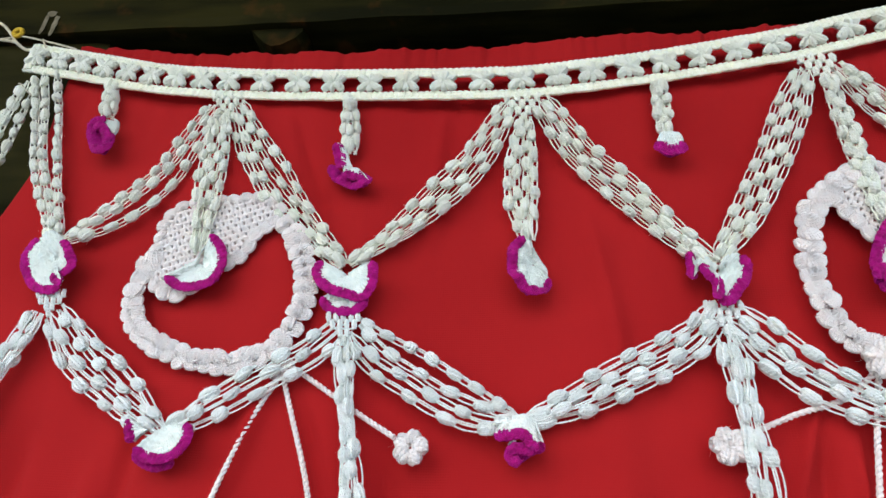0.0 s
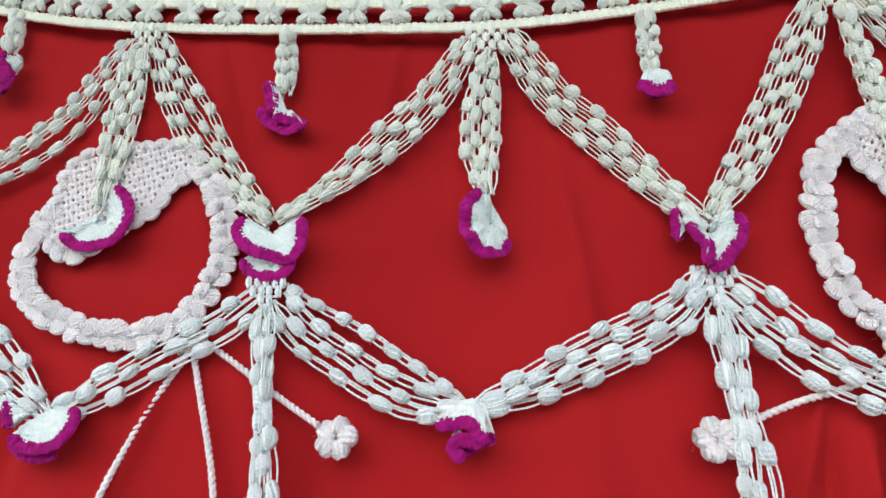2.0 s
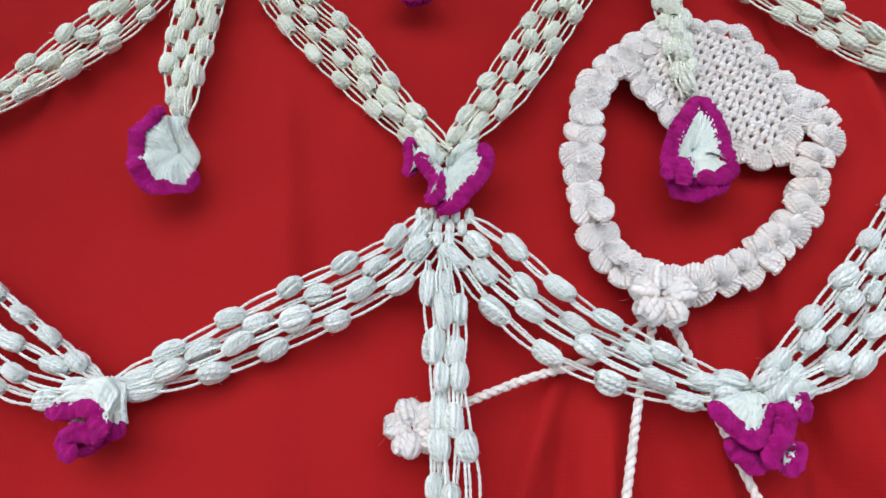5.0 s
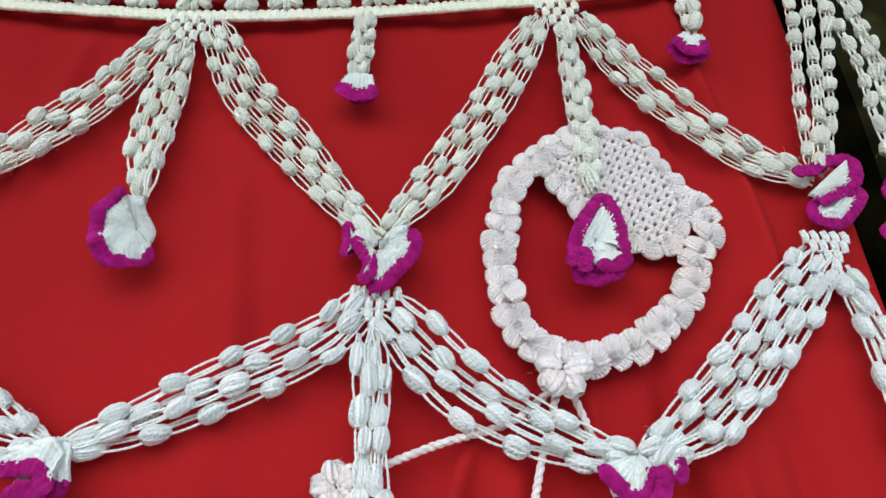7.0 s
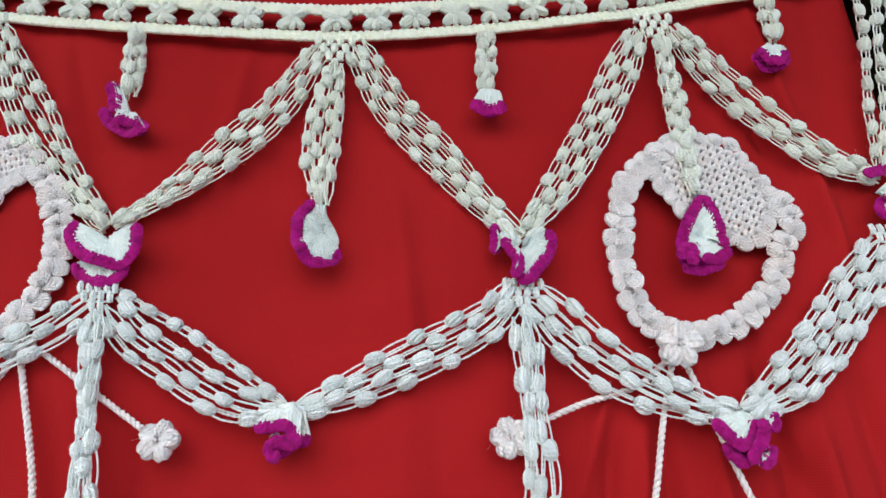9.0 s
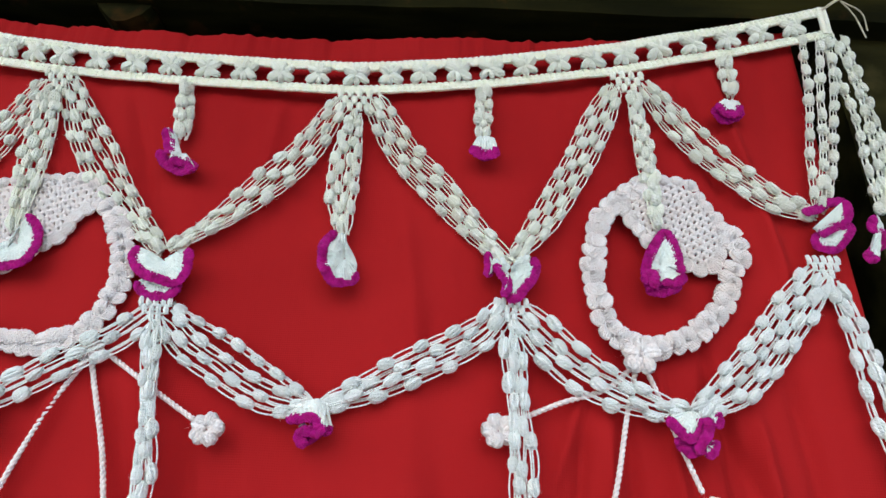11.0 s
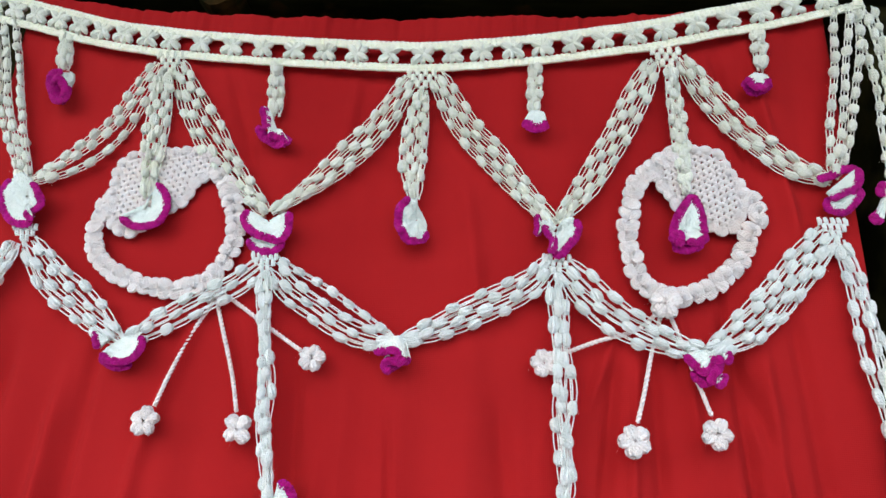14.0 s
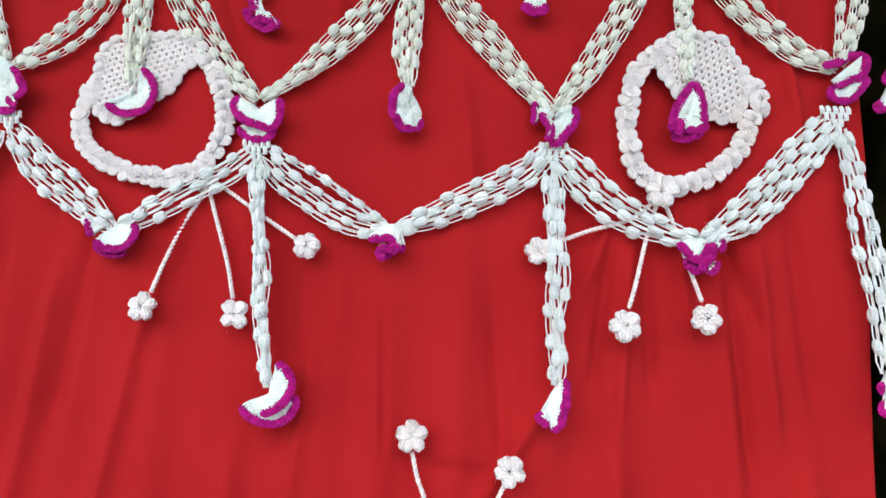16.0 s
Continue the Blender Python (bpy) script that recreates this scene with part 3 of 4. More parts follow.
garland([(0.3596, 1.8772), (0.3641, 1.8131), (0.3674, 1.7614), (0.3697, 1.7106), (0.3720, 1.6619), (0.3700, 1.6370)], (0.0148, 0.0226, 0.0236, 0.0226, 0.0180, 0.0070), 4, 0.036, True, 0.0048, 23, 0.0007, 0.3)
for n, pts in enumerate(([(-0.3268, 2.2103), (-0.3153, 2.1480)], [(-0.0160, 2.1681), (-0.0052, 2.0835)], [(0.3273, 2.1708), (0.3297, 2.0988)], [(0.6152, 2.2274), (0.6121, 2.1653)])):
    (xa, za), (xb, zb) = pts
    garland([(xa, za), ((xa + xb) / 2, (za + zb) / 2), (xb, zb)], (0.007, 0.013, 0.008), 3, 0.0185, False, 0.002, 50 + n)

for n, (top, bottom) in enumerate((((-0.1675, 2.1800), (-0.1615, 2.1450)), ((0.1815, 2.1594), (0.1840, 2.1230)), ((0.4949, 2.1973), (0.4978, 2.1610)))):
    net(top, bottom, 0.0108, (4, 3, 2, 1), 0.0020, n)
for n, (top, bottom) in enumerate((((-0.3052, 1.9218), (-0.2990, 1.8930)), ((0.0104, 1.8974), (0.0150, 1.8660)), ((0.3595, 1.9093), (0.3597, 1.8790)), ((0.6735, 1.9671), (0.6771, 1.9370)))):
    net(top, bottom, 0.0072, (5, 4, 2, 1), 0.0015, 9 + n)


def rail(offset, height, name):
    """One edge of the band: close crochet with a stitch relief."""
    mid, s = spline(BAND, 0.0012)
    d = np.gradient(mid, axis=0)
    d /= np.linalg.norm(d, axis=1)[:, None]
    nrm = np.stack([-d[:, 1], d[:, 0]], 1)
    rows = []
    prof = [(-0.5, 0.1), (-0.5, 0.7), (-0.44, 1.0), (-0.34, 1.0), (-0.26, 0.72), (-0.16, 0.92), (0.0, 1.0), (0.14, 0.92), (0.22, 0.70), (0.30, 1.0), (0.44, 1.0), (0.5, 0.7), (0.5, 0.1), (0.3, 0.0), (-0.3, 0.0)]
    for i in range(len(s)):
        k = s[i] / 0.0066 + 0.25 * noise.noise((s[i] * 30, offset * 90, 3))
        st = min(1.0, 3.4 * abs(k - round(k)))
        fine = abs(math.sin(math.pi * s[i] / 0.0035))
        wob = 0.0009 * noise.noise((s[i] * 60, offset * 100, 0))
        row = []
        for a, b in prof:
            o = offset + height * a * (0.95 + 0.03 * st + 0.02 * fine) + wob + 0.0005 * noise.noise((s[i] * 300, a * 9, offset * 70))
            row.append((mid[i, 0] + nrm[i, 0] * o, -0.0015 - 0.0044 * b * (0.50 + 0.38 * st + 0.12 * fine) + 0.0005 * noise.noise((s[i] * 420, a * 7, offset * 50)), mid[i, 1] + nrm[i, 1] * o))
        rows.append(row)
    g = Build()
    base = g.grid(rows, True, s / 0.0017, 4)
    g.cap([base + k for k in range(len(prof))])
    g.cap([base + (len(s) - 1) * len(prof) + k for k in range(len(prof))], True)
    return part(name, g.mesh(name, WARM_LIT_WHITE), toran)


rail(0.0165, 0.0130, "band_edge")
rail(-0.0175, 0.0115, "band_edge")
for k in (0, -1):
    (xa, za), side = BAND[k], (1 if k == 0 else -1)
    g = Build()
    for o in (0.0, 0.005):
        cord(g, [(xa + side * o, -0.004, za - 0.021), (xa + side * o, -0.005, za), (xa + side * o, -0.004, za + 0.021)], 0.0032, 0.003, 10)
    part("band_end", g.mesh("band_end", WARM_LIT_WHITE), toran)
PETAL_WHITE = [puff_mesh("petal", WARM_LIT_WHITE, 0.0145, 0.0112, 9, 80 + i, 0.42, 0.75) for i in range(4)]
for x0, x1, steps in ((-0.4451, -0.1694, 8), (-0.1694, 0.1814, 8), (0.1814, 0.4948, 8), (0.4948, 0.7413, 6)):
    for k in range(steps):
        x = x0 + (x1 - x0) * k / steps
        z = float(np.interp(x, bx, bz))
        slope = math.atan2(float(np.interp(x + 0.02, bx, bz)) - z, 0.02)
        g = Build()
        cord(g, [(x - 0.003, -0.004, z - 0.001), (x, -0.0055, z), (x + 0.003, -0.004, z + 0.001)], 0.0026, 0.003, 8)
        fl = part("band_flower", g.mesh("band_flower", WARM_LIT_WHITE), toran)
        for q, (ox, oz, deg) in enumerate(((0.0068, 0.0052, 40), (-0.0068, 0.0052, 140), (-0.0072, -0.0055, 222), (0.0072, -0.0055, 318), (0.0, -0.0068, 270), (0.0012, 0.0064, 85))):
            a = radians(deg) + slope + random.uniform(-0.15, 0.15)
            ox, oz = ox * random.uniform(0.9, 1.1), oz + ox * slope
            size = random.uniform(0.9, 1.12) * (1.0 if q < 4 else 0.85)
            part("petal", PETAL_WHITE[(q + k) % 4], fl, m=along(x + ox, -0.0062 - 0.001 * (q % 2), z + oz, math.cos(a), math.sin(a), 0, random.uniform(0, 6), size, size))


def ruffle(lobes, label="white crocheted ruffle with a magenta edge", half=0.0049):
    """A gathered frill: each lobe is a white fan from its root (x, z) to a waving, thick magenta border; depth: how far it stands out."""
    whole, edge = Build(), Build()
    for lobe in lobes:
        root, pts = lobe[:2]
        opt = lobe[2] if len(lobe) > 2 else {}
        curve, s = spline(pts, 0.0009)
        line = curve[:, :2]
        n, total = len(s), s[-1]
        seam = np.array([np.interp(s / total, np.linspace(0, 1, len(root)), [q[k] for q in root]) for k in range(3)]).T
        rx, rz, depth = root[0]
        d = np.gradient(line, axis=0)
        d /= np.linalg.norm(d, axis=1)[:, None] + 1e-6
        side = np.stack([-d[:, 1], d[:, 0]], 1)
        y = -curve[:, 2] + 0.0018 * np.sin(s / 0.011 + rx * 90) - 0.0025 * np.exp(-np.minimum(s, total - s) / 0.005)
        st = np.abs(np.sin(math.pi * s / 0.0040))
        fold = opt.get("fold", 0.0008) * np.sin(2 * math.pi * opt.get("waves", 2.5) * s / total + rx * 70)
        line = line + side * (0.25 * fold * np.sin(math.pi * s / total))[:, None]
        y = y - fold
        if opt.get("white", True) or opt.get("fill", False):
            for face in (0, 1):
                rows = []
                for i in range(n):
                    row = []
                    for v in np.linspace(0.04, 0.95 if opt.get("border", True) else 1.0, 26):
                        ring = abs(math.sin(math.pi * v * 5))
                        pk = noise.noise((line[i, 0] * v * 260, line[i, 1] * v * 260, depth * 300))
                        relief = 0.0036 * (0.38 * ring + 0.62 * st[i] * min(1, 2 * v)) * (0.85 + 0.8 * pk) + 0.0020 * noise.noise((s[i] * 90, v * 2.5, rx * 40))
                        if opt.get("border", True):
                            relief *= min(1.0, (1 - v) / 0.16)
                        dome = 0.003 * math.sin(math.pi * v)
                        yy = y[i] * v + 0.0010 * v - 0.55 * seam[i, 2] * (1 - v) - dome + (0.0018 if face else -relief)
                        row.append((seam[i, 0] + (line[i, 0] - seam[i, 0]) * v, yy, seam[i, 1] + (line[i, 1] - seam[i, 1]) * v))
                    rows.append(row)
                (edge if opt.get("fill", False) else whole).grid(rows if face else rows[::-1], False, s * 0, 0)
        if opt.get("border", True):
            rows = []
            for i in range(n):
                end = min(1.0, (min(s[i], total - s[i]) / 0.004) ** 0.5) if total > 0 else 1.0
                end = max(end, 0.25)
                w, th = half * end * (0.95 + 0.16 * st[i] + 0.10 * noise.noise((s[i] * 120, rz * 60, 4.0))), (0.0023 + 0.0007 * noise.noise((s[i] * 160, rx * 50, depth * 100))) * end * (0.88 + 0.14 * st[i])
                rows.append([(line[i, 0] + side[i, 0] * w * math.cos(a), y[i] - 0.0008 + th * math.sin(a) * (1 + 0.12 * math.cos(4 * a)) + 0.0019 * noise.noise((s[i] * 340, 3.4 * math.cos(a), rx * 30)), line[i, 1] + side[i, 1] * w * math.cos(a))
                             for a in np.linspace(0, 2 * math.pi, 14, endpoint=False)])
            base = edge.grid(rows, True, s * 0, 0)
            edge.cap([base + q for q in range(14)])
            edge.cap([base + (n - 1) * 14 + q for q in range(14)], True)
    ob = part("ruffle", whole.mesh("ruffle", FAN), toran, label)
    if edge.v:
        part("border", edge.mesh("border", MAGENTA), ob, "magenta crochet border")
    return ob


ruffle((
    (((-0.3120, 1.9590, 0.0090),), ((-0.3370, 1.9800, 0.0090), (-0.3310, 1.9880, 0.0090), (-0.3220, 1.9900, 0.0090), (-0.3060, 1.9770, 0.0090)), dict(border=False)),
    (((-0.3150, 1.9630, 0.0080),), ((-0.3380, 1.9800, 0.0080), (-0.3450, 1.9700, 0.0080), (-0.3440, 1.9530, 0.0080), (-0.3360, 1.9360, 0.0080), (-0.3210, 1.9240, 0.0080), (-0.3040, 1.9200, 0.0080), (-0.2920, 1.9240, 0.0080))),
    (((-0.3100, 1.9600, 0.0130),), ((-0.3040, 1.9750, 0.0130), (-0.2920, 1.9600, 0.0130), (-0.2860, 1.9480, 0.0130), (-0.2940, 1.9380, 0.0130), (-0.3020, 1.9340, 0.0130), (-0.2910, 1.9270, 0.0130), (-0.2870, 1.9270, 0.0130))),
))
ruffle((
    (((0.0090, 1.9250, 0.0050),), ((-0.0130, 1.9130, 0.0050), (-0.0050, 1.9040, 0.0050), (0.0120, 1.8980, 0.0050), (0.0270, 1.9030, 0.0050), (0.0310, 1.9140, 0.0050))),
    (((0.0100, 1.9370, 0.0130),), ((-0.0140, 1.9480, 0.0130), (-0.0200, 1.9400, 0.0130), (-0.0150, 1.9290, 0.0130), (-0.0020, 1.9180, 0.0130), (0.0140, 1.9130, 0.0130), (0.0290, 1.9120, 0.0130), (0.0370, 1.9230, 0.0130), (0.0380, 1.9370, 0.0130), (0.0360, 1.9470, 0.0130))),
))
ruffle((
    (((0.3440, 1.9420, 0.0040),), ((0.3360, 1.9590, 0.0040), (0.3380, 1.9440, 0.0040), (0.3360, 1.9310, 0.0040))),
    (((0.3530, 1.9330, 0.0090),), ((0.3400, 1.9450, 0.0090), (0.3430, 1.9530, 0.0090), (0.3520, 1.9520, 0.0090), (0.3590, 1.9410, 0.0090)), dict(border=False)),
    (((0.3600, 1.9350, 0.0090),), ((0.3590, 1.9410, 0.0090), (0.3650, 1.9510, 0.0090), (0.3730, 1.9560, 0.0090), (0.3800, 1.9530, 0.0090)), dict(border=False)),
    (((0.3590, 1.9390, 0.0100),), ((0.3800, 1.9520, 0.0100), (0.3840, 1.9430, 0.0100), (0.3810, 1.9310, 0.0100), (0.3720, 1.9180, 0.0100), (0.3640, 1.9080, 0.0100), (0.3540, 1.9070, 0.0100))),
    (((0.3580, 1.9360, 0.0140),), ((0.3410, 1.9400, 0.0140), (0.3470, 1.9360, 0.0140), (0.3540, 1.9260, 0.0140), (0.3550, 1.9150, 0.0140), (0.3500, 1.9060, 0.0140))),
))
ruffle((
    (((0.6820, 1.9900, 0.0070),), ((0.6730, 1.9910, 0.0070), (0.6680, 1.9820, 0.0070), (0.6740, 1.9760, 0.0070), (0.6870, 1.9760, 0.0070), (0.6980, 1.9850, 0.0070), (0.7070, 1.9980, 0.0070), (0.7030, 2.0010, 0.0070), (0.6950, 1.9970, 0.0070))),
    (((0.6700, 1.9990, 0.0120),), ((0.7030, 2.0280, 0.0120), (0.7060, 2.0190, 0.0120), (0.7000, 2.0050, 0.0120), (0.6850, 1.9960, 0.0120), (0.6700, 1.9870, 0.0120))),
    (((0.6850, 2.0320, 0.0120),), ((0.6570, 2.0110, 0.0120), (0.6730, 2.0170, 0.0120), (0.6890, 2.0260, 0.0120), (0.7030, 2.0280, 0.0120)), dict(white=False)),
))
ruffle((
    (((-0.1520, 1.9340, 0.0120),), ((-0.1760, 1.9330, 0.0120), (-0.1680, 1.9410, 0.0120), (-0.1590, 1.9470, 0.0120), (-0.1470, 1.9580, 0.0120), (-0.1390, 1.9730, 0.0120)), dict(border=False)),
    (((-0.1440, 1.9500, 0.0130),), ((-0.1380, 1.9790, 0.0130), (-0.1250, 1.9640, 0.0130), (-0.1200, 1.9440, 0.0130), (-0.1260, 1.9280, 0.0130), (-0.1440, 1.9220, 0.0130), (-0.1620, 1.9240, 0.0130), (-0.1760, 1.9330, 0.0130))),
))
ruffle((
    (((0.1920, 1.9460, 0.0120),), ((0.2050, 1.9330, 0.0040), (0.2050, 1.9410, 0.0040), (0.1990, 1.9530, 0.0050), (0.1930, 1.9650, 0.0060), (0.1890, 1.9760, 0.0070), (0.1820, 1.9730, 0.0100), (0.1830, 1.9660, 0.0120)), dict(border=False, fold=0.003, waves=2.0)),
    (((0.1920, 1.9460, 0.0120),), ((0.1850, 1.9660, 0.0140), (0.1810, 1.9650, 0.0180), (0.1740, 1.9590, 0.0210), (0.1720, 1.9460, 0.0230), (0.1750, 1.9290, 0.0230), (0.1840, 1.9170, 0.0200), (0.1930, 1.9150, 0.0130), (0.2000, 1.9190, 0.0090), (0.2030, 1.9250, 0.0070), (0.2070, 1.9310, 0.0050)), dict(fold=0.0028, waves=4.0)),
))
ruffle((
    (((0.5110, 1.9380, 0.0050),), ((0.4930, 1.9370, 0.0050), (0.4930, 1.9280, 0.0050), (0.5030, 1.9220, 0.0050), (0.5140, 1.9220, 0.0050), (0.5260, 1.9280, 0.0050), (0.5300, 1.9400, 0.0050), (0.5220, 1.9440, 0.0050), (0.5030, 1.9440, 0.0050)), dict(fill=True, white=False, border=False)),
    (((0.5090, 1.9520, 0.0100),), ((0.4920, 1.9340, 0.0100), (0.4940, 1.9480, 0.0100), (0.4990, 1.9610, 0.0100), (0.5070, 1.9750, 0.0100), (0.5170, 1.9860, 0.0100), (0.5230, 1.9750, 0.0100), (0.5260, 1.9620, 0.0100), (0.5260, 1.9490, 0.0100), (0.5270, 1.9380, 0.0100))),
    (((0.5090, 1.9520, 0.0090),), ((0.4920, 1.9350, 0.0090), (0.5000, 1.9370, 0.0090), (0.5110, 1.9300, 0.0090), (0.5210, 1.9330, 0.0090), (0.5270, 1.9390, 0.0090)), dict(border=False)),
    (((0.4990, 1.9260, 0.0140),), ((0.4900, 1.9260, 0.0140), (0.4920, 1.9340, 0.0140), (0.4980, 1.9390, 0.0140), (0.5000, 1.9360, 0.0140), (0.4980, 1.9270, 0.0140), (0.4980, 1.9200, 0.0140)), dict(white=False)),
    (((0.5070, 1.9260, 0.0090),), ((0.4910, 1.9240, 0.0090), (0.4980, 1.9210, 0.0090), (0.5070, 1.9200, 0.0090), (0.5170, 1.9230, 0.0090), (0.5250, 1.9290, 0.0090)), dict(white=False)),
    (((0.5110, 1.9340, 0.0140),), ((0.5060, 1.9260, 0.0140), (0.5120, 1.9280, 0.0140), (0.5190, 1.9280, 0.0140), (0.5250, 1.9320, 0.0140), (0.5270, 1.9370, 0.0140)), dict(white=False)),
))
ruffle((
    (((-0.1450, 1.7680, 0.0040),), ((-0.1650, 1.7600, 0.0040), (-0.1490, 1.7520, 0.0040), (-0.1350, 1.7520, 0.0040), (-0.1250, 1.7560, 0.0040)), dict(white=False)),
    (((-0.1540, 1.7850, 0.0060),), ((-0.1770, 1.7900, 0.0060), (-0.1730, 1.7770, 0.0060), (-0.1690, 1.7700, 0.0060))),
    (((-0.1400, 1.7870, 0.0120),), ((-0.1610, 1.7640, 0.0120), (-0.1510, 1.7580, 0.0120), (-0.1370, 1.7560, 0.0120), (-0.1250, 1.7600, 0.0120), (-0.1160, 1.7670, 0.0120), (-0.1140, 1.7770, 0.0120), (-0.1180, 1.7870, 0.0120))),
))
ruffle((
    (((0.1810, 1.8070, 0.0050), (0.1910, 1.8020, 0.0050),), ((0.1880, 1.7750, 0.0050), (0.1940, 1.7760, 0.0050), (0.1990, 1.7790, 0.0050))),
    (((0.1720, 1.7830, 0.0060),), ((0.1680, 1.7770, 0.0060), (0.1720, 1.7790, 0.0060), (0.1780, 1.7780, 0.0060)), dict(border=False)),
    (((0.1620, 1.7950, 0.0130), (0.1690, 1.8020, 0.0130), (0.1830, 1.8050, 0.0130), (0.1910, 1.7960, 0.0130),), ((0.1570, 1.7850, 0.0130), (0.1640, 1.7840, 0.0130), (0.1770, 1.7860, 0.0130), (0.1840, 1.7830, 0.0130), (0.1890, 1.7770, 0.0130), (0.1940, 1.7720, 0.0130))),
    (((0.1800, 1.7690, 0.0110),), ((0.1930, 1.7720, 0.0110), (0.1840, 1.7730, 0.0110), (0.1750, 1.7740, 0.0110), (0.1710, 1.7690, 0.0110), (0.1740, 1.7640, 0.0110), (0.1800, 1.7630, 0.0110)), dict(white=False)),
    (((0.1760, 1.7690, 0.0040),), ((0.1660, 1.7730, 0.0040), (0.1660, 1.7680, 0.0040), (0.1750, 1.7630, 0.0040), (0.1830, 1.7660, 0.0040), (0.1890, 1.7720, 0.0040), (0.1750, 1.7750, 0.0040), (0.1670, 1.7740, 0.0040)), dict(fill=True, white=False, border=False)),
))
ruffle((
    (((0.5230, 1.7850, 0.0040),), ((0.5050, 1.7820, 0.0040), (0.5100, 1.7760, 0.0040), (0.5160, 1.7700, 0.0040), (0.5210, 1.7660, 0.0040)), dict(white=False)),
    (((0.5380, 1.8050, 0.0060),), ((0.5430, 1.8050, 0.0060), (0.5450, 1.8010, 0.0060), (0.5440, 1.7950, 0.0060), (0.5400, 1.7940, 0.0060))),
    (((0.5320, 1.7790, 0.0070),), ((0.5370, 1.7810, 0.0070), (0.5380, 1.7760, 0.0070), (0.5340, 1.7700, 0.0070), (0.5280, 1.7660, 0.0070))),
    (((0.5220, 1.8070, 0.0100),), ((0.4980, 1.7990, 0.0100), (0.5030, 1.7920, 0.0100), (0.5110, 1.7850, 0.0100), (0.5170, 1.7810, 0.0100), (0.5230, 1.7870, 0.0100), (0.5270, 1.7940, 0.0100), (0.5300, 1.7990, 0.0100))),
    (((0.5270, 1.7920, 0.0120),), ((0.5290, 1.7980, 0.0120), (0.5330, 1.7940, 0.0120), (0.5320, 1.7860, 0.0120), (0.5270, 1.7790, 0.0120), (0.5230, 1.7720, 0.0120), (0.5250, 1.7670, 0.0120)), dict(white=False)),
    (((0.5220, 1.7770, 0.0030),), ((0.5060, 1.7820, 0.0030), (0.5100, 1.7760, 0.0030), (0.5160, 1.7700, 0.0030), (0.5230, 1.7670, 0.0030), (0.5300, 1.7700, 0.0030), (0.5320, 1.7800, 0.0030), (0.5260, 1.7840, 0.0030)), dict(fill=True, white=False, border=False)),
))
ruffle((
    (((-0.3050, 2.1450, 0.0070),), ((-0.3160, 2.1400, 0.0070), (-0.3040, 2.1210, 0.0070), (-0.2970, 2.1210, 0.0070), (-0.2960, 2.1420, 0.0070)), dict(border=False)),
    (((-0.3080, 2.1170, 0.0090),), ((-0.3260, 2.1390, 0.0090), (-0.3250, 2.1220, 0.0090), (-0.3140, 2.1020, 0.0090), (-0.3010, 2.0950, 0.0090), (-0.2950, 2.1040, 0.0090), (-0.2980, 2.1230, 0.0090), (-0.3120, 2.1400, 0.0090)), dict(fill=True, white=False, border=False)),
    (((-0.3080, 2.1160, 0.0100),), ((-0.3080, 2.1390, 0.0100), (-0.3210, 2.1410, 0.0100), (-0.3250, 2.1310, 0.0100), (-0.3210, 2.1150, 0.0100), (-0.3100, 2.0990, 0.0100), (-0.2990, 2.0960, 0.0100), (-0.2940, 2.1050, 0.0100), (-0.2960, 2.1200, 0.0100)), dict(white=False)),
    (((-0.3040, 2.1130, 0.0140),), ((-0.3140, 2.1210, 0.0140), (-0.3110, 2.1290, 0.0140), (-0.3030, 2.1220, 0.0140), (-0.2960, 2.1090, 0.0140), (-0.2990, 2.1010, 0.0140)), dict(white=False)),
), half=0.0052)
ruffle((
    (((-0.0110, 2.0920, 0.0120), (-0.0030, 2.0730, 0.0120), (0.0040, 2.0590, 0.0120),), ((-0.0190, 2.0920, 0.0120), (-0.0140, 2.0760, 0.0120), (-0.0100, 2.0600, 0.0120))),
    (((-0.0050, 2.0650, 0.0120), (0.0050, 2.0660, 0.0120), (0.0140, 2.0560, 0.0120),), ((-0.0080, 2.0510, 0.0120), (0.0030, 2.0520, 0.0120), (0.0140, 2.0490, 0.0120), (0.0240, 2.0400, 0.0120))),
    (((0.0000, 2.0550, 0.0070),), ((-0.0240, 2.0670, 0.0070), (-0.0170, 2.0550, 0.0070), (-0.0060, 2.0470, 0.0070), (0.0060, 2.0420, 0.0070), (0.0190, 2.0430, 0.0070)), dict(white=False)),
    (((-0.0070, 2.0580, 0.0050),), ((-0.0250, 2.0680, 0.0050), (-0.0190, 2.0560, 0.0050), (-0.0060, 2.0440, 0.0050), (0.0100, 2.0410, 0.0050), (0.0190, 2.0440, 0.0050), (0.0100, 2.0560, 0.0050), (-0.0140, 2.0670, 0.0050)), dict(fill=True, white=False, border=False)),
), half=0.0058)
ruffle((
    (((0.3250, 2.0910, 0.0050), (0.3400, 2.0900, 0.0050)), ((0.3170, 2.0840, 0.0060), (0.3220, 2.0740, 0.0060), (0.3310, 2.0700, 0.0060), (0.3410, 2.0730, 0.0060), (0.3470, 2.0840, 0.0060)), dict(fill=True, white=False, border=False)),
    (((0.3240, 2.0990, 0.0100), (0.3330, 2.1030, 0.0100), (0.3410, 2.0990, 0.0100)), ((0.3170, 2.0810, 0.0110), (0.3220, 2.0750, 0.0110), (0.3300, 2.0720, 0.0110), (0.3390, 2.0740, 0.0110), (0.3450, 2.0810, 0.0110)), dict(fold=0.0004)),
), half=0.0068)
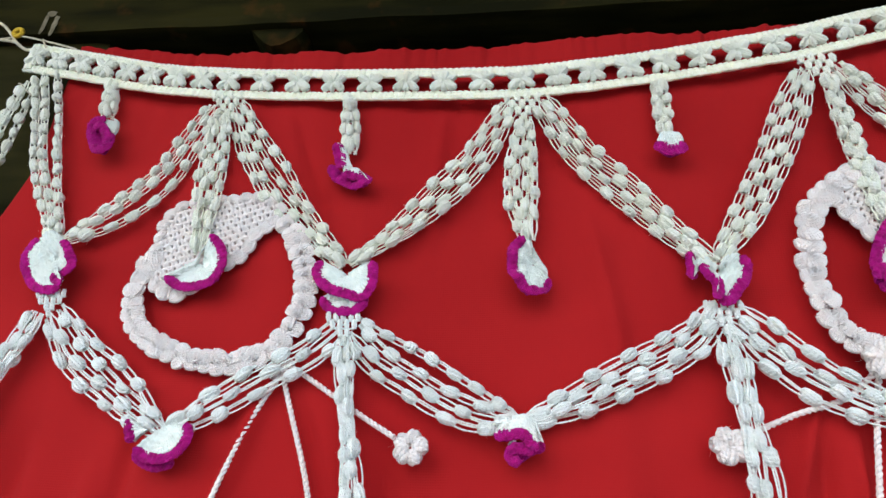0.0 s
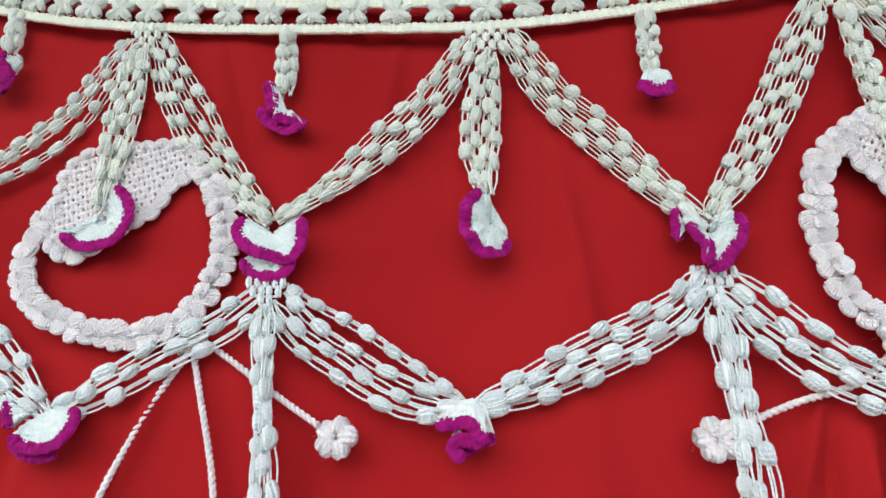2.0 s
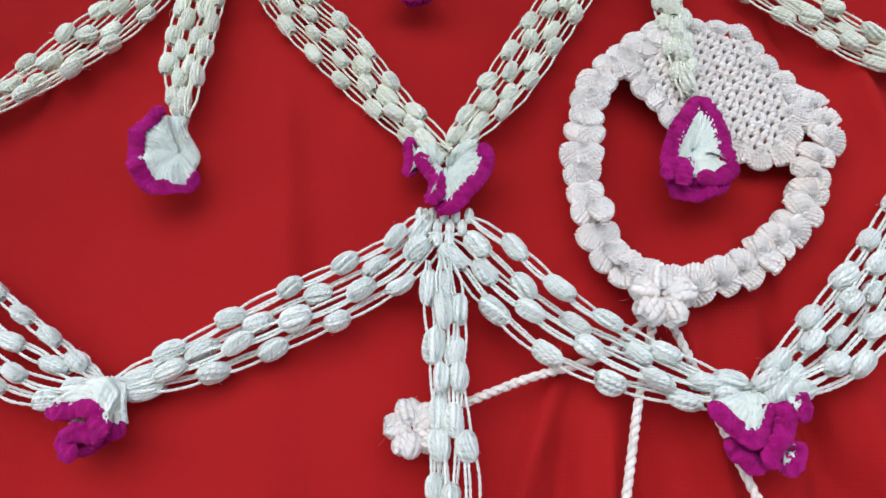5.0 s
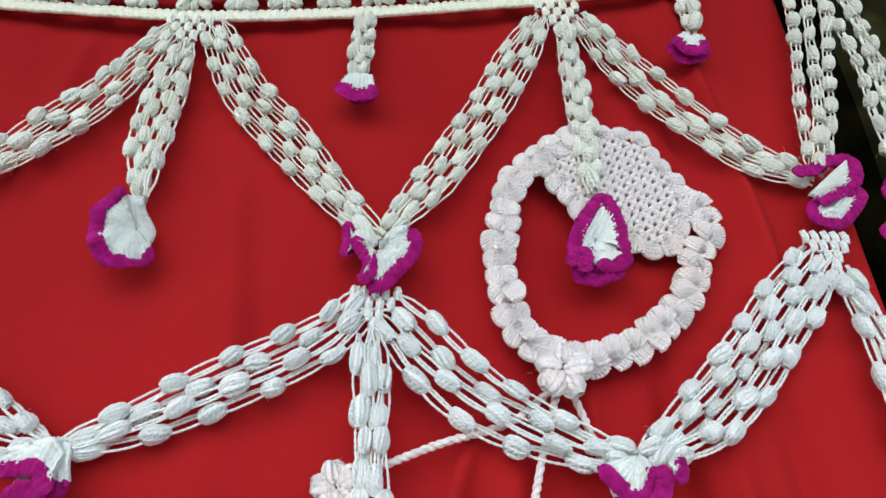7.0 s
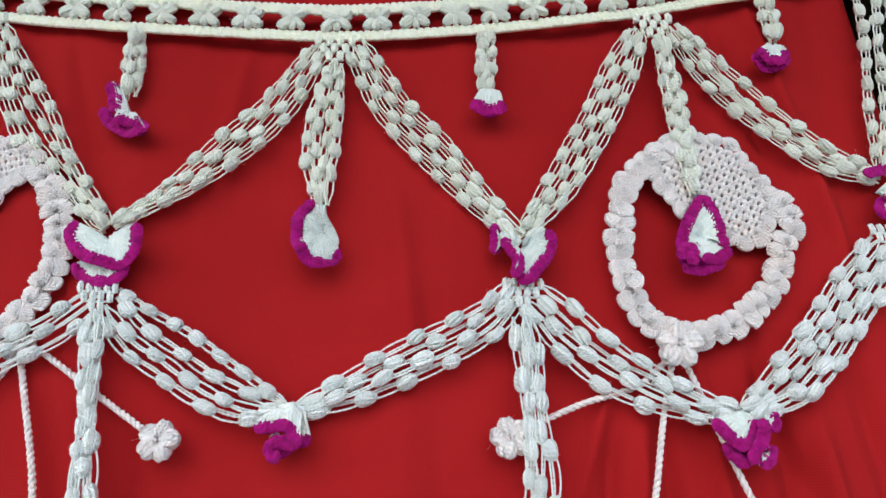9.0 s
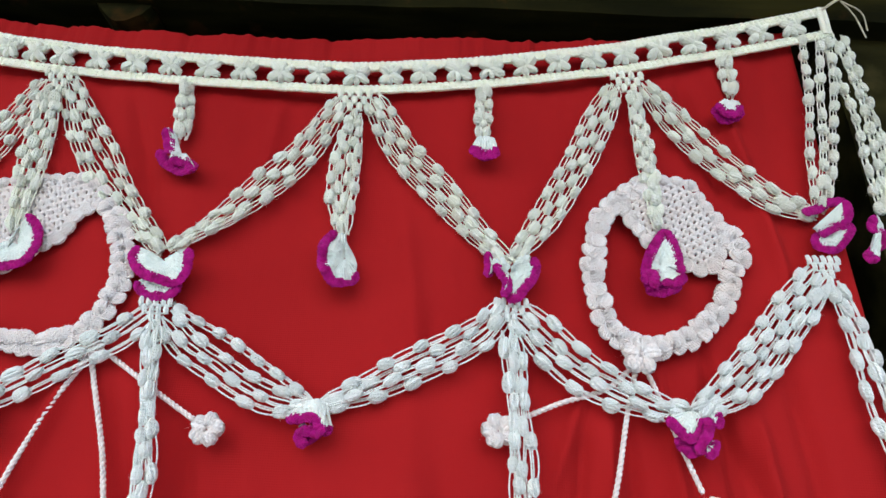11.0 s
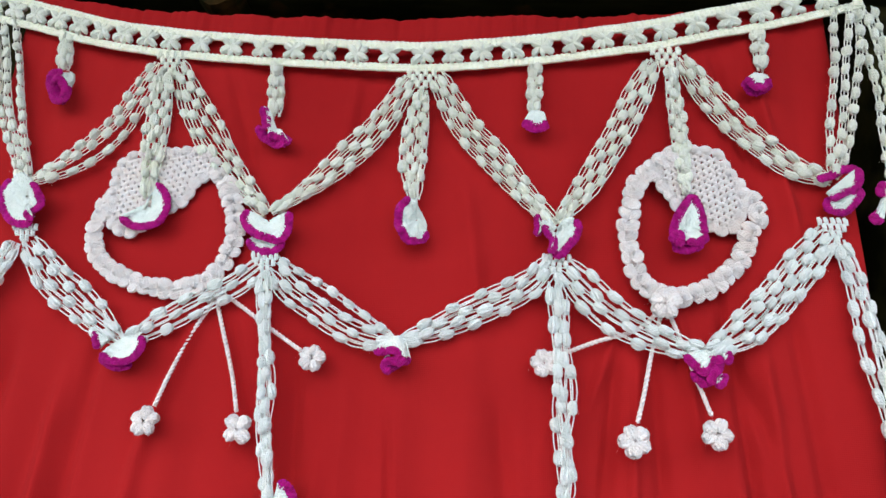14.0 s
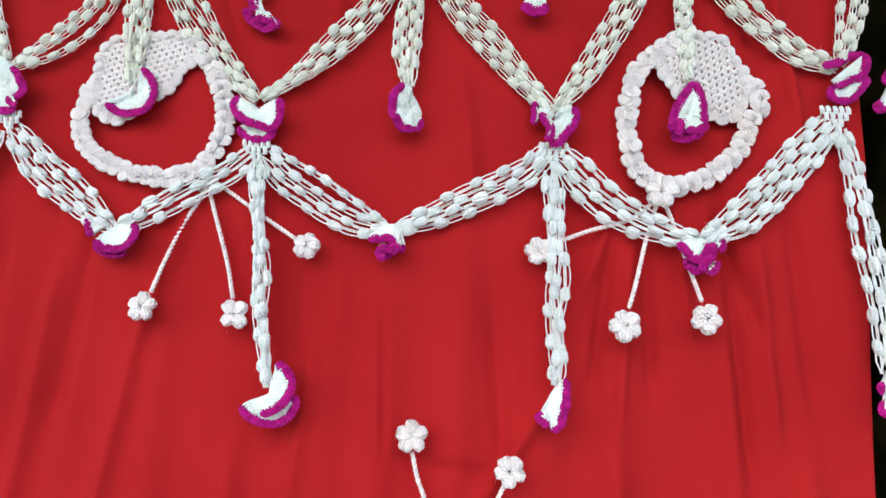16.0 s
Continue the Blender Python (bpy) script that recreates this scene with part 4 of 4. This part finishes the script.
ruffle((
    (((0.6060, 2.1580, 0.0040),), ((0.5880, 2.1480, 0.0040), (0.5970, 2.1350, 0.0040), (0.6100, 2.1370, 0.0040), (0.6220, 2.1480, 0.0040)), dict(white=False)),
    (((0.6060, 2.1610, 0.0110),), ((0.5890, 2.1480, 0.0110), (0.5960, 2.1400, 0.0110), (0.6080, 2.1370, 0.0110), (0.6180, 2.1480, 0.0110))),
), half=0.0058)
ruffle((
    (((0.0430, 1.6000, 0.0040), (0.0640, 1.6080, 0.0040), (0.0790, 1.6130, 0.0040),), ((0.0340, 1.5930, 0.0040), (0.0400, 1.5840, 0.0040), (0.0550, 1.5770, 0.0040), (0.0740, 1.5770, 0.0040), (0.0880, 1.5860, 0.0040), (0.0930, 1.5990, 0.0040), (0.0890, 1.6070, 0.0040))),
    (((0.0670, 1.6350, 0.0130), (0.0620, 1.6200, 0.0130), (0.0620, 1.6080, 0.0130), (0.0540, 1.6040, 0.0130), (0.0430, 1.5990, 0.0130),), ((0.0690, 1.6400, 0.0130), (0.0810, 1.6330, 0.0130), (0.0880, 1.6190, 0.0130), (0.0850, 1.6040, 0.0130), (0.0750, 1.5930, 0.0130), (0.0590, 1.5850, 0.0130))),
))
ruffle((
    (((0.3680, 1.6320, 0.0050), (0.3720, 1.6150, 0.0050), (0.3680, 1.5960, 0.0050),), ((0.3560, 1.6090, 0.0050), (0.3560, 1.6020, 0.0050), (0.3610, 1.5980, 0.0050), (0.3670, 1.5950, 0.0050))),
    (((0.3730, 1.6410, 0.0110), (0.3640, 1.6260, 0.0110), (0.3610, 1.6060, 0.0110), (0.3660, 1.5970, 0.0110),), ((0.3790, 1.6450, 0.0110), (0.3820, 1.6310, 0.0110), (0.3800, 1.6130, 0.0110), (0.3760, 1.5980, 0.0110), (0.3670, 1.5900, 0.0110))),
))
ruffle((
    (((0.7090, 1.6760, 0.0070),), ((0.7040, 1.6640, 0.0070), (0.7040, 1.6560, 0.0070), (0.7110, 1.6480, 0.0070), (0.7020, 1.6360, 0.0070), (0.7070, 1.6280, 0.0070))),
))
ruffle((
    (((0.7410, 2.0160, 0.0070),), ((0.7330, 2.0130, 0.0070), (0.7290, 2.0000, 0.0070), (0.7370, 1.9960, 0.0070), (0.7380, 1.9850, 0.0070), (0.7240, 1.9740, 0.0070), (0.7170, 1.9660, 0.0070), (0.7270, 1.9640, 0.0070))),
))

# ---- pale pink crochet rings ----
def flower(parent, x, z, size=1.0, petals=5, y=-0.006, turn=0.0):
    g = Build()
    ring = [(x + 0.0045 * size * math.cos(a), y + 0.001, z + 0.0045 * size * math.sin(a)) for a in np.linspace(0, 2 * math.pi, 20)]
    cord(g, ring, 0.0022 * size, 0.004, 8)
    fl = part("flower", g.mesh("flower", PINK), parent, "puffed crochet flower")
    for k in range(petals):
        a = 2 * math.pi * k / petals + turn
        part("petal", SMALL_PETALS[k % 5], fl, m=along(x + 0.0086 * size * math.cos(a), y - 0.001 * (k % 2), z + 0.0086 * size * math.sin(a),
             math.cos(a), math.sin(a), random.uniform(-0.25, 0.25), random.uniform(-0.3, 0.3), size * random.uniform(0.9, 1.05), size * random.uniform(0.92, 1.1)))
    return fl


def braided(parent, pts, r=0.0024):
    p, s = spline([(x, y, z) for x, y, z in pts], 0.0012)
    g = Build()
    for ph in (0, math.pi):
        q = p.copy()
        d = np.gradient(p, axis=0)
        d /= np.linalg.norm(d, axis=1)[:, None]
        w = 2 * math.pi * s / 0.011 + ph
        q[:, 0] += -d[:, 2] * 0.0009 * np.sin(w)
        q[:, 2] += d[:, 0] * 0.0009 * np.sin(w)
        q[:, 1] += 0.0013 * np.cos(w)
        cord(g, q, r * 0.72, 0.005, 8)
    return part("cord", g.mesh("cord", PINK), parent, "twisted pale pink cord")


def inside(x, z, outline):
    """Whether (x, z) lies within a closed outline."""
    odd = False
    for (x0, z0), (x1, z1) in zip(outline, outline[1:] + outline[:1]):
        if (z0 > z) != (z1 > z) and x < x0 + (x1 - x0) * (z - z0) / (z1 - z0):
            odd = not odd
    return odd


def crochet_ring(arc, outline, grain, cords, seed, label):
    """An open ring of paired shell stitches whose ends meet in a lace panel, and cords that end in flowers."""
    rnd = random.Random(seed)
    top = thing("crochet_ring", label, "crochet ornament", "pale pink crochet rings")
    mid, s = spline(arc, 0.001)
    g = Build()
    cord(g, np.stack([mid[:, 0], np.full(len(s), 0.002), mid[:, 1]], 1)[::3], 0.0042, 0.008, 8)
    hoop = part("hoop", g.mesh("hoop", PINK), top)
    d = np.gradient(mid, axis=0)
    q, k = 0.004, 0
    while q < s[-1]:
        i = int(np.searchsorted(s, q))
        a = math.atan2(d[i, 1], d[i, 0])
        for side in (-1, 1):
            b = a + side * rnd.uniform(0.75, 1.05)
            o = 0.0046 + rnd.uniform(-0.0012, 0.0012)
            part("petal", PETALS[rnd.randrange(6)], hoop, m=along(mid[i, 0] + o * math.cos(b), -0.0010 - 0.0022 * (k % 2) - rnd.uniform(0, 0.0022), mid[i, 1] + o * math.sin(b), math.cos(b), math.sin(b),
                 rnd.uniform(-0.30, 0.30), rnd.uniform(-0.38, 0.38), rnd.uniform(0.78, 0.98), rnd.uniform(0.78, 1.02)))
            k += 1
        q += rnd.uniform(0.0124, 0.0150)
    cx, cz = (sum(p[n] for p in outline) / len(outline) for n in (0, 1))
    g = Build()
    step = 0.0088
    for i in range(-16, 17):
        for j in range(-16, 17):
            u, v = (i + 0.5 * (j % 2)) * step, j * step * 0.80
            x, z = cx + u * math.cos(grain) - v * math.sin(grain), cz + u * math.sin(grain) + v * math.cos(grain)
            if not inside(x, z, outline):
                continue
            for dx, dz in ((-1, 0.50), (1, 0.50), (-0.35, -0.9), (0.35, -0.9)):
                e = 0.0042 * rnd.uniform(0.92, 1.08)
                ex, ez = dx * e * math.cos(grain) - dz * e * math.sin(grain), dx * e * math.sin(grain) + dz * e * math.cos(grain)
                line = [(x - 0.15 * ex, -0.0002, z - 0.15 * ez), (x + 0.5 * ex, -0.0030, z + 0.5 * ez), (x + 1.25 * ex, -0.0002, z + 1.25 * ez)]
                cord(g, spline(line, 0.0018)[0], 0.0026, 0.0030, 7, 2, 0.16)
    part("lace_panel", g.mesh("lace_panel", PINK), top, "open crochet mesh panel")
    rim, s = spline(outline + outline[:1], 0.001)
    d = np.gradient(rim, axis=0)
    turn = 1 if sum(x0 * z1 - x1 * z0 for (x0, z0), (x1, z1) in zip(outline, outline[1:] + outline[:1])) > 0 else -1
    for q in np.arange(0.004, s[-1], 0.0142):
        i = int(np.searchsorted(s, q))
        b = math.atan2(d[i, 1], d[i, 0]) - turn * math.pi / 2 + rnd.uniform(-0.25, 0.25)
        part("petal", PETALS[rnd.randrange(6)], hoop, m=along(rim[i, 0] + 0.002 * math.cos(b), -0.0016 - rnd.uniform(0, 0.0012), rim[i, 1] + 0.002 * math.sin(b), math.cos(b), math.sin(b),
             rnd.uniform(-0.1, 0.1), rnd.uniform(-0.15, 0.15), rnd.uniform(0.72, 0.88), rnd.uniform(0.78, 0.92)))
    for pts, end in cords:
        braided(top, pts)
        if end:
            flower(top, *end)
    return top


crochet_ring(((-0.198, 1.966), (-0.211, 1.944), (-0.214, 1.915), (-0.203, 1.887), (-0.177, 1.866), (-0.146, 1.853), (-0.113, 1.848), (-0.084, 1.848), (-0.060, 1.858), (-0.044, 1.875), (-0.035, 1.895), (-0.032, 1.920), (-0.037, 1.949), (-0.051, 1.982), (-0.071, 2.004)),
             ((-0.206, 1.951), (-0.200, 1.973), (-0.197, 2.008), (-0.177, 2.024), (-0.140, 2.027), (-0.099, 2.029), (-0.074, 2.013), (-0.079, 2.001), (-0.096, 1.991), (-0.106, 1.966), (-0.125, 1.951), (-0.165, 1.920), (-0.187, 1.926)), 0.35, (
    ([(-0.0478, 0.004, 1.8325), (-0.0635, 0.004, 1.8008), (-0.0810, 0.002, 1.7506), (-0.0902, -0.002, 1.7104)], (-0.0956, 1.6928, 1.0, 5, -0.006, 0.3)),
    ([(-0.0422, 0.004, 1.8366), (-0.0308, 0.004, 1.8075), (-0.0080, 0.002, 1.7518), (0.0063, -0.002, 1.7096)], (0.0121, 1.6908, 1.05, 4, -0.006, 0.75)),
    ([(-0.0366, 0.004, 1.8466), (-0.0140, 0.004, 1.8335), (0.0346, 0.003, 1.8031), (0.0702, -0.002, 1.7821)], (0.0857, 1.7734, 0.95, 5, -0.006, 0.1)),
    ([(-0.0554, 0.002, 1.8656), (-0.0478, 0.003, 1.8492), (-0.0422, 0.004, 1.8366)], (-0.0459, 1.8444, 0.8, 5, 0.004, 0.5)),
), 1, "pale pink crocheted ring with a half lace panel and flower cords")
crochet_ring(((0.504, 2.046), (0.481, 2.032), (0.459, 2.011), (0.446, 1.975), (0.443, 1.940), (0.446, 1.911), (0.457, 1.882), (0.477, 1.867), (0.500, 1.865), (0.521, 1.873), (0.544, 1.887), (0.563, 1.906), (0.572, 1.922), (0.581, 1.946), (0.592, 1.967), (0.585, 1.992)),
             ((0.479, 2.036), (0.512, 2.049), (0.549, 2.046), (0.560, 2.025), (0.573, 2.005), (0.577, 1.987), (0.569, 1.968), (0.562, 1.954), (0.545, 1.951), (0.527, 1.963), (0.506, 1.976), (0.495, 1.991), (0.481, 2.016)), -0.45, (
    ([(0.4750, 0.004, 1.8473), (0.4484, 0.004, 1.8256), (0.4060, 0.003, 1.8110), (0.3642, -0.001, 1.7924)], (0.3476, 1.7827, 0.95, 5, -0.004, 0.6)),
    ([(0.4793, 0.004, 1.8495), (0.4666, 0.004, 1.8020), (0.4561, 0.002, 1.7546), (0.4477, -0.002, 1.7251)], (0.4436, 1.7051, 1.05, 5, -0.006, 0.75)),
    ([(0.4857, 0.004, 1.8518), (0.4966, 0.004, 1.8237), (0.5164, 0.003, 1.7661), (0.5252, -0.002, 1.7367)], (0.5285, 1.7177, 1.0, 5, -0.006, 1.1)),
    ([(0.4835, 0.003, 1.8728), (0.4814, 0.003, 1.8601), (0.4793, 0.003, 1.8474)], (0.4803, 1.8559, 1.1, 5, -0.009, 0.2)),
), 2, "pale pink crocheted ring with a lace panel and flower cords")

tie = thing("crochet_tie", "pale pink twisted cords ending in puffed crochet flowers", "crochet ornament")
for pts, end in (([(0.2228, 0.0, 1.5574), (0.2299, 0.003, 1.5318), (0.2401, 0.004, 1.5082), (0.2595, 0.004, 1.4547), (0.2832, 0.003, 1.3926)], (0.2217, 1.5736, 1.05, 5, -0.006, 0.4)),
                 ([(0.3248, 0.0, 1.5358), (0.3156, 0.003, 1.5153), (0.3044, 0.004, 1.4743), (0.2953, 0.004, 1.4334), (0.2883, 0.003, 1.3925)], (0.3268, 1.5461, 1.0, 5, -0.006, 0.9))):
    braided(tie, pts)
    flower(tie, *end)


# ---- ties at the corners ----
def loose_string(label, lines):
    ob = thing("string", label, "string")
    for pts, r in lines:
        g = Build()
        cord(g, spline(pts, 0.0015)[0], r, 0.004, 8)
        part("strand", g.mesh("strand", TWINE), ob)
    return ob


loose_string("off-white twine tying the band to a nail", (
    ([(-0.4580, -0.004, 2.2720), (-0.4670, -0.008, 2.2680), (-0.4870, -0.008, 2.2830), (-0.4990, -0.008, 2.2970), (-0.5200, -0.008, 2.3170), (-0.5640, 0.000, 2.3450)], 0.0020),
    ([(-0.3970, -0.004, 2.2680), (-0.4390, -0.008, 2.2800), (-0.4830, -0.008, 2.2930), (-0.5010, -0.008, 2.2910), (-0.5400, 0.000, 2.2980)], 0.0012),
    ([(-0.4870, -0.008, 2.2830), (-0.5040, -0.008, 2.2870), (-0.5310, -0.008, 2.2910), (-0.5750, 0.000, 2.2980)], 0.0018),
    ([(-0.4290, -0.008, 2.1890), (-0.4410, -0.008, 2.1990), (-0.4490, -0.008, 2.2070), (-0.4540, -0.008, 2.2090)], 0.0008),
    ([(-0.4380, -0.008, 2.2700), (-0.4440, -0.008, 2.2780), (-0.4480, -0.008, 2.2850)], 0.0012)))
loose_string("loose twine ends at the band's knot", (
    ([(0.7412, -0.006, 2.3020), (0.7618, -0.010, 2.3167), (0.7848, 0.0, 2.3329), (0.8138, 0.03, 2.3518)], 0.0016),
    ([(0.7676, -0.008, 2.3172), (0.7758, -0.012, 2.2885), (0.7829, -0.01, 2.2564)], 0.0008),
    ([(0.7676, -0.008, 2.3172), (0.7850, -0.012, 2.2947), (0.7875, -0.01, 2.2677)], 0.0008)))
g = Build()
cord(g, [(-0.4880 + 0.006 * math.cos(a), -0.010, 2.2980 + 0.006 * math.sin(a)) for a in np.linspace(0, 2 * math.pi, 24)], 0.003, 0.01, 8, 2, 0.0)
tagged(new("plastic_ring", g.mesh("plastic_ring", YELLOW)), "small yellow plastic ring threaded on the twine", "ring")


def paint_drips(beam):
    """Two pale runs of old paint on the lintel."""
    for x, w, top, ln in ((-0.470, 0.009, 2.341, 0.034), (-0.454, 0.011, 2.339, 0.036), (-0.465, 0.020, 2.349, 0.010)):
        g = Build()
        rows = []
        for i in range(12):
            t = i / 11
            hw = 0.5 * w * (0.75 + 0.35 * noise.noise((t * 4, x * 60, 1.0))) * (1 - 0.3 * t)
            hw *= min(1.0, 6 * (1.02 - t))
            rows.append([(x - hw, 0.0032, top - ln * t), (x - 0.3 * hw, 0.0012, top - ln * t), (x + 0.3 * hw, 0.0012, top - ln * t), (x + hw, 0.0032, top - ln * t)])
        g.grid(rows)
        ob = part("paint_drip", g.mesh("paint_drip", PAINT), beam, "run of pale old paint")
        ob.matrix_parent_inverse = beam.matrix_basis.inverted()


PAINT = rough_material("old_paint", (0.16, 0.14, 0.09), (0.26, 0.23, 0.16), (0.10, 0.08, 0.05), 60.0, (1, 1, 1), 0.8, 0.0005)
paint_drips(bpy.data.objects["door_lintel"])


def lintel_bracket(beam):
    """A worn, rounded wooden corbel in the shade under the lintel."""
    g = Build()
    rows = []
    for y in (0.0, 0.012, 0.05, 0.062):
        k = 0.93 if y in (0.0, 0.062) else 1.0
        rows.append([(BX + k * 0.5 * 0.085 * x, 0.020 + y, BZ + k * 0.5 * 0.05 * z) for x, z in ((-1.5, 1.2), (-0.9, 0.3), (-0.35, -0.75), (-0.1, -1.0), (0.2, -0.95), (0.7, -0.45), (0.9, 0.1), (0.9, 0.7), (0.8, 1.2))])
    base = g.grid(rows, True)
    g.cap([base + k for k in range(9)], True)
    g.cap([base + 27 + k for k in range(9)])
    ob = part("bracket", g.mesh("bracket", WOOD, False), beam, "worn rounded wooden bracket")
    ob.matrix_parent_inverse = beam.matrix_basis.inverted()


BX, BZ = -0.138, 2.303
lintel_bracket(bpy.data.objects["door_lintel"])
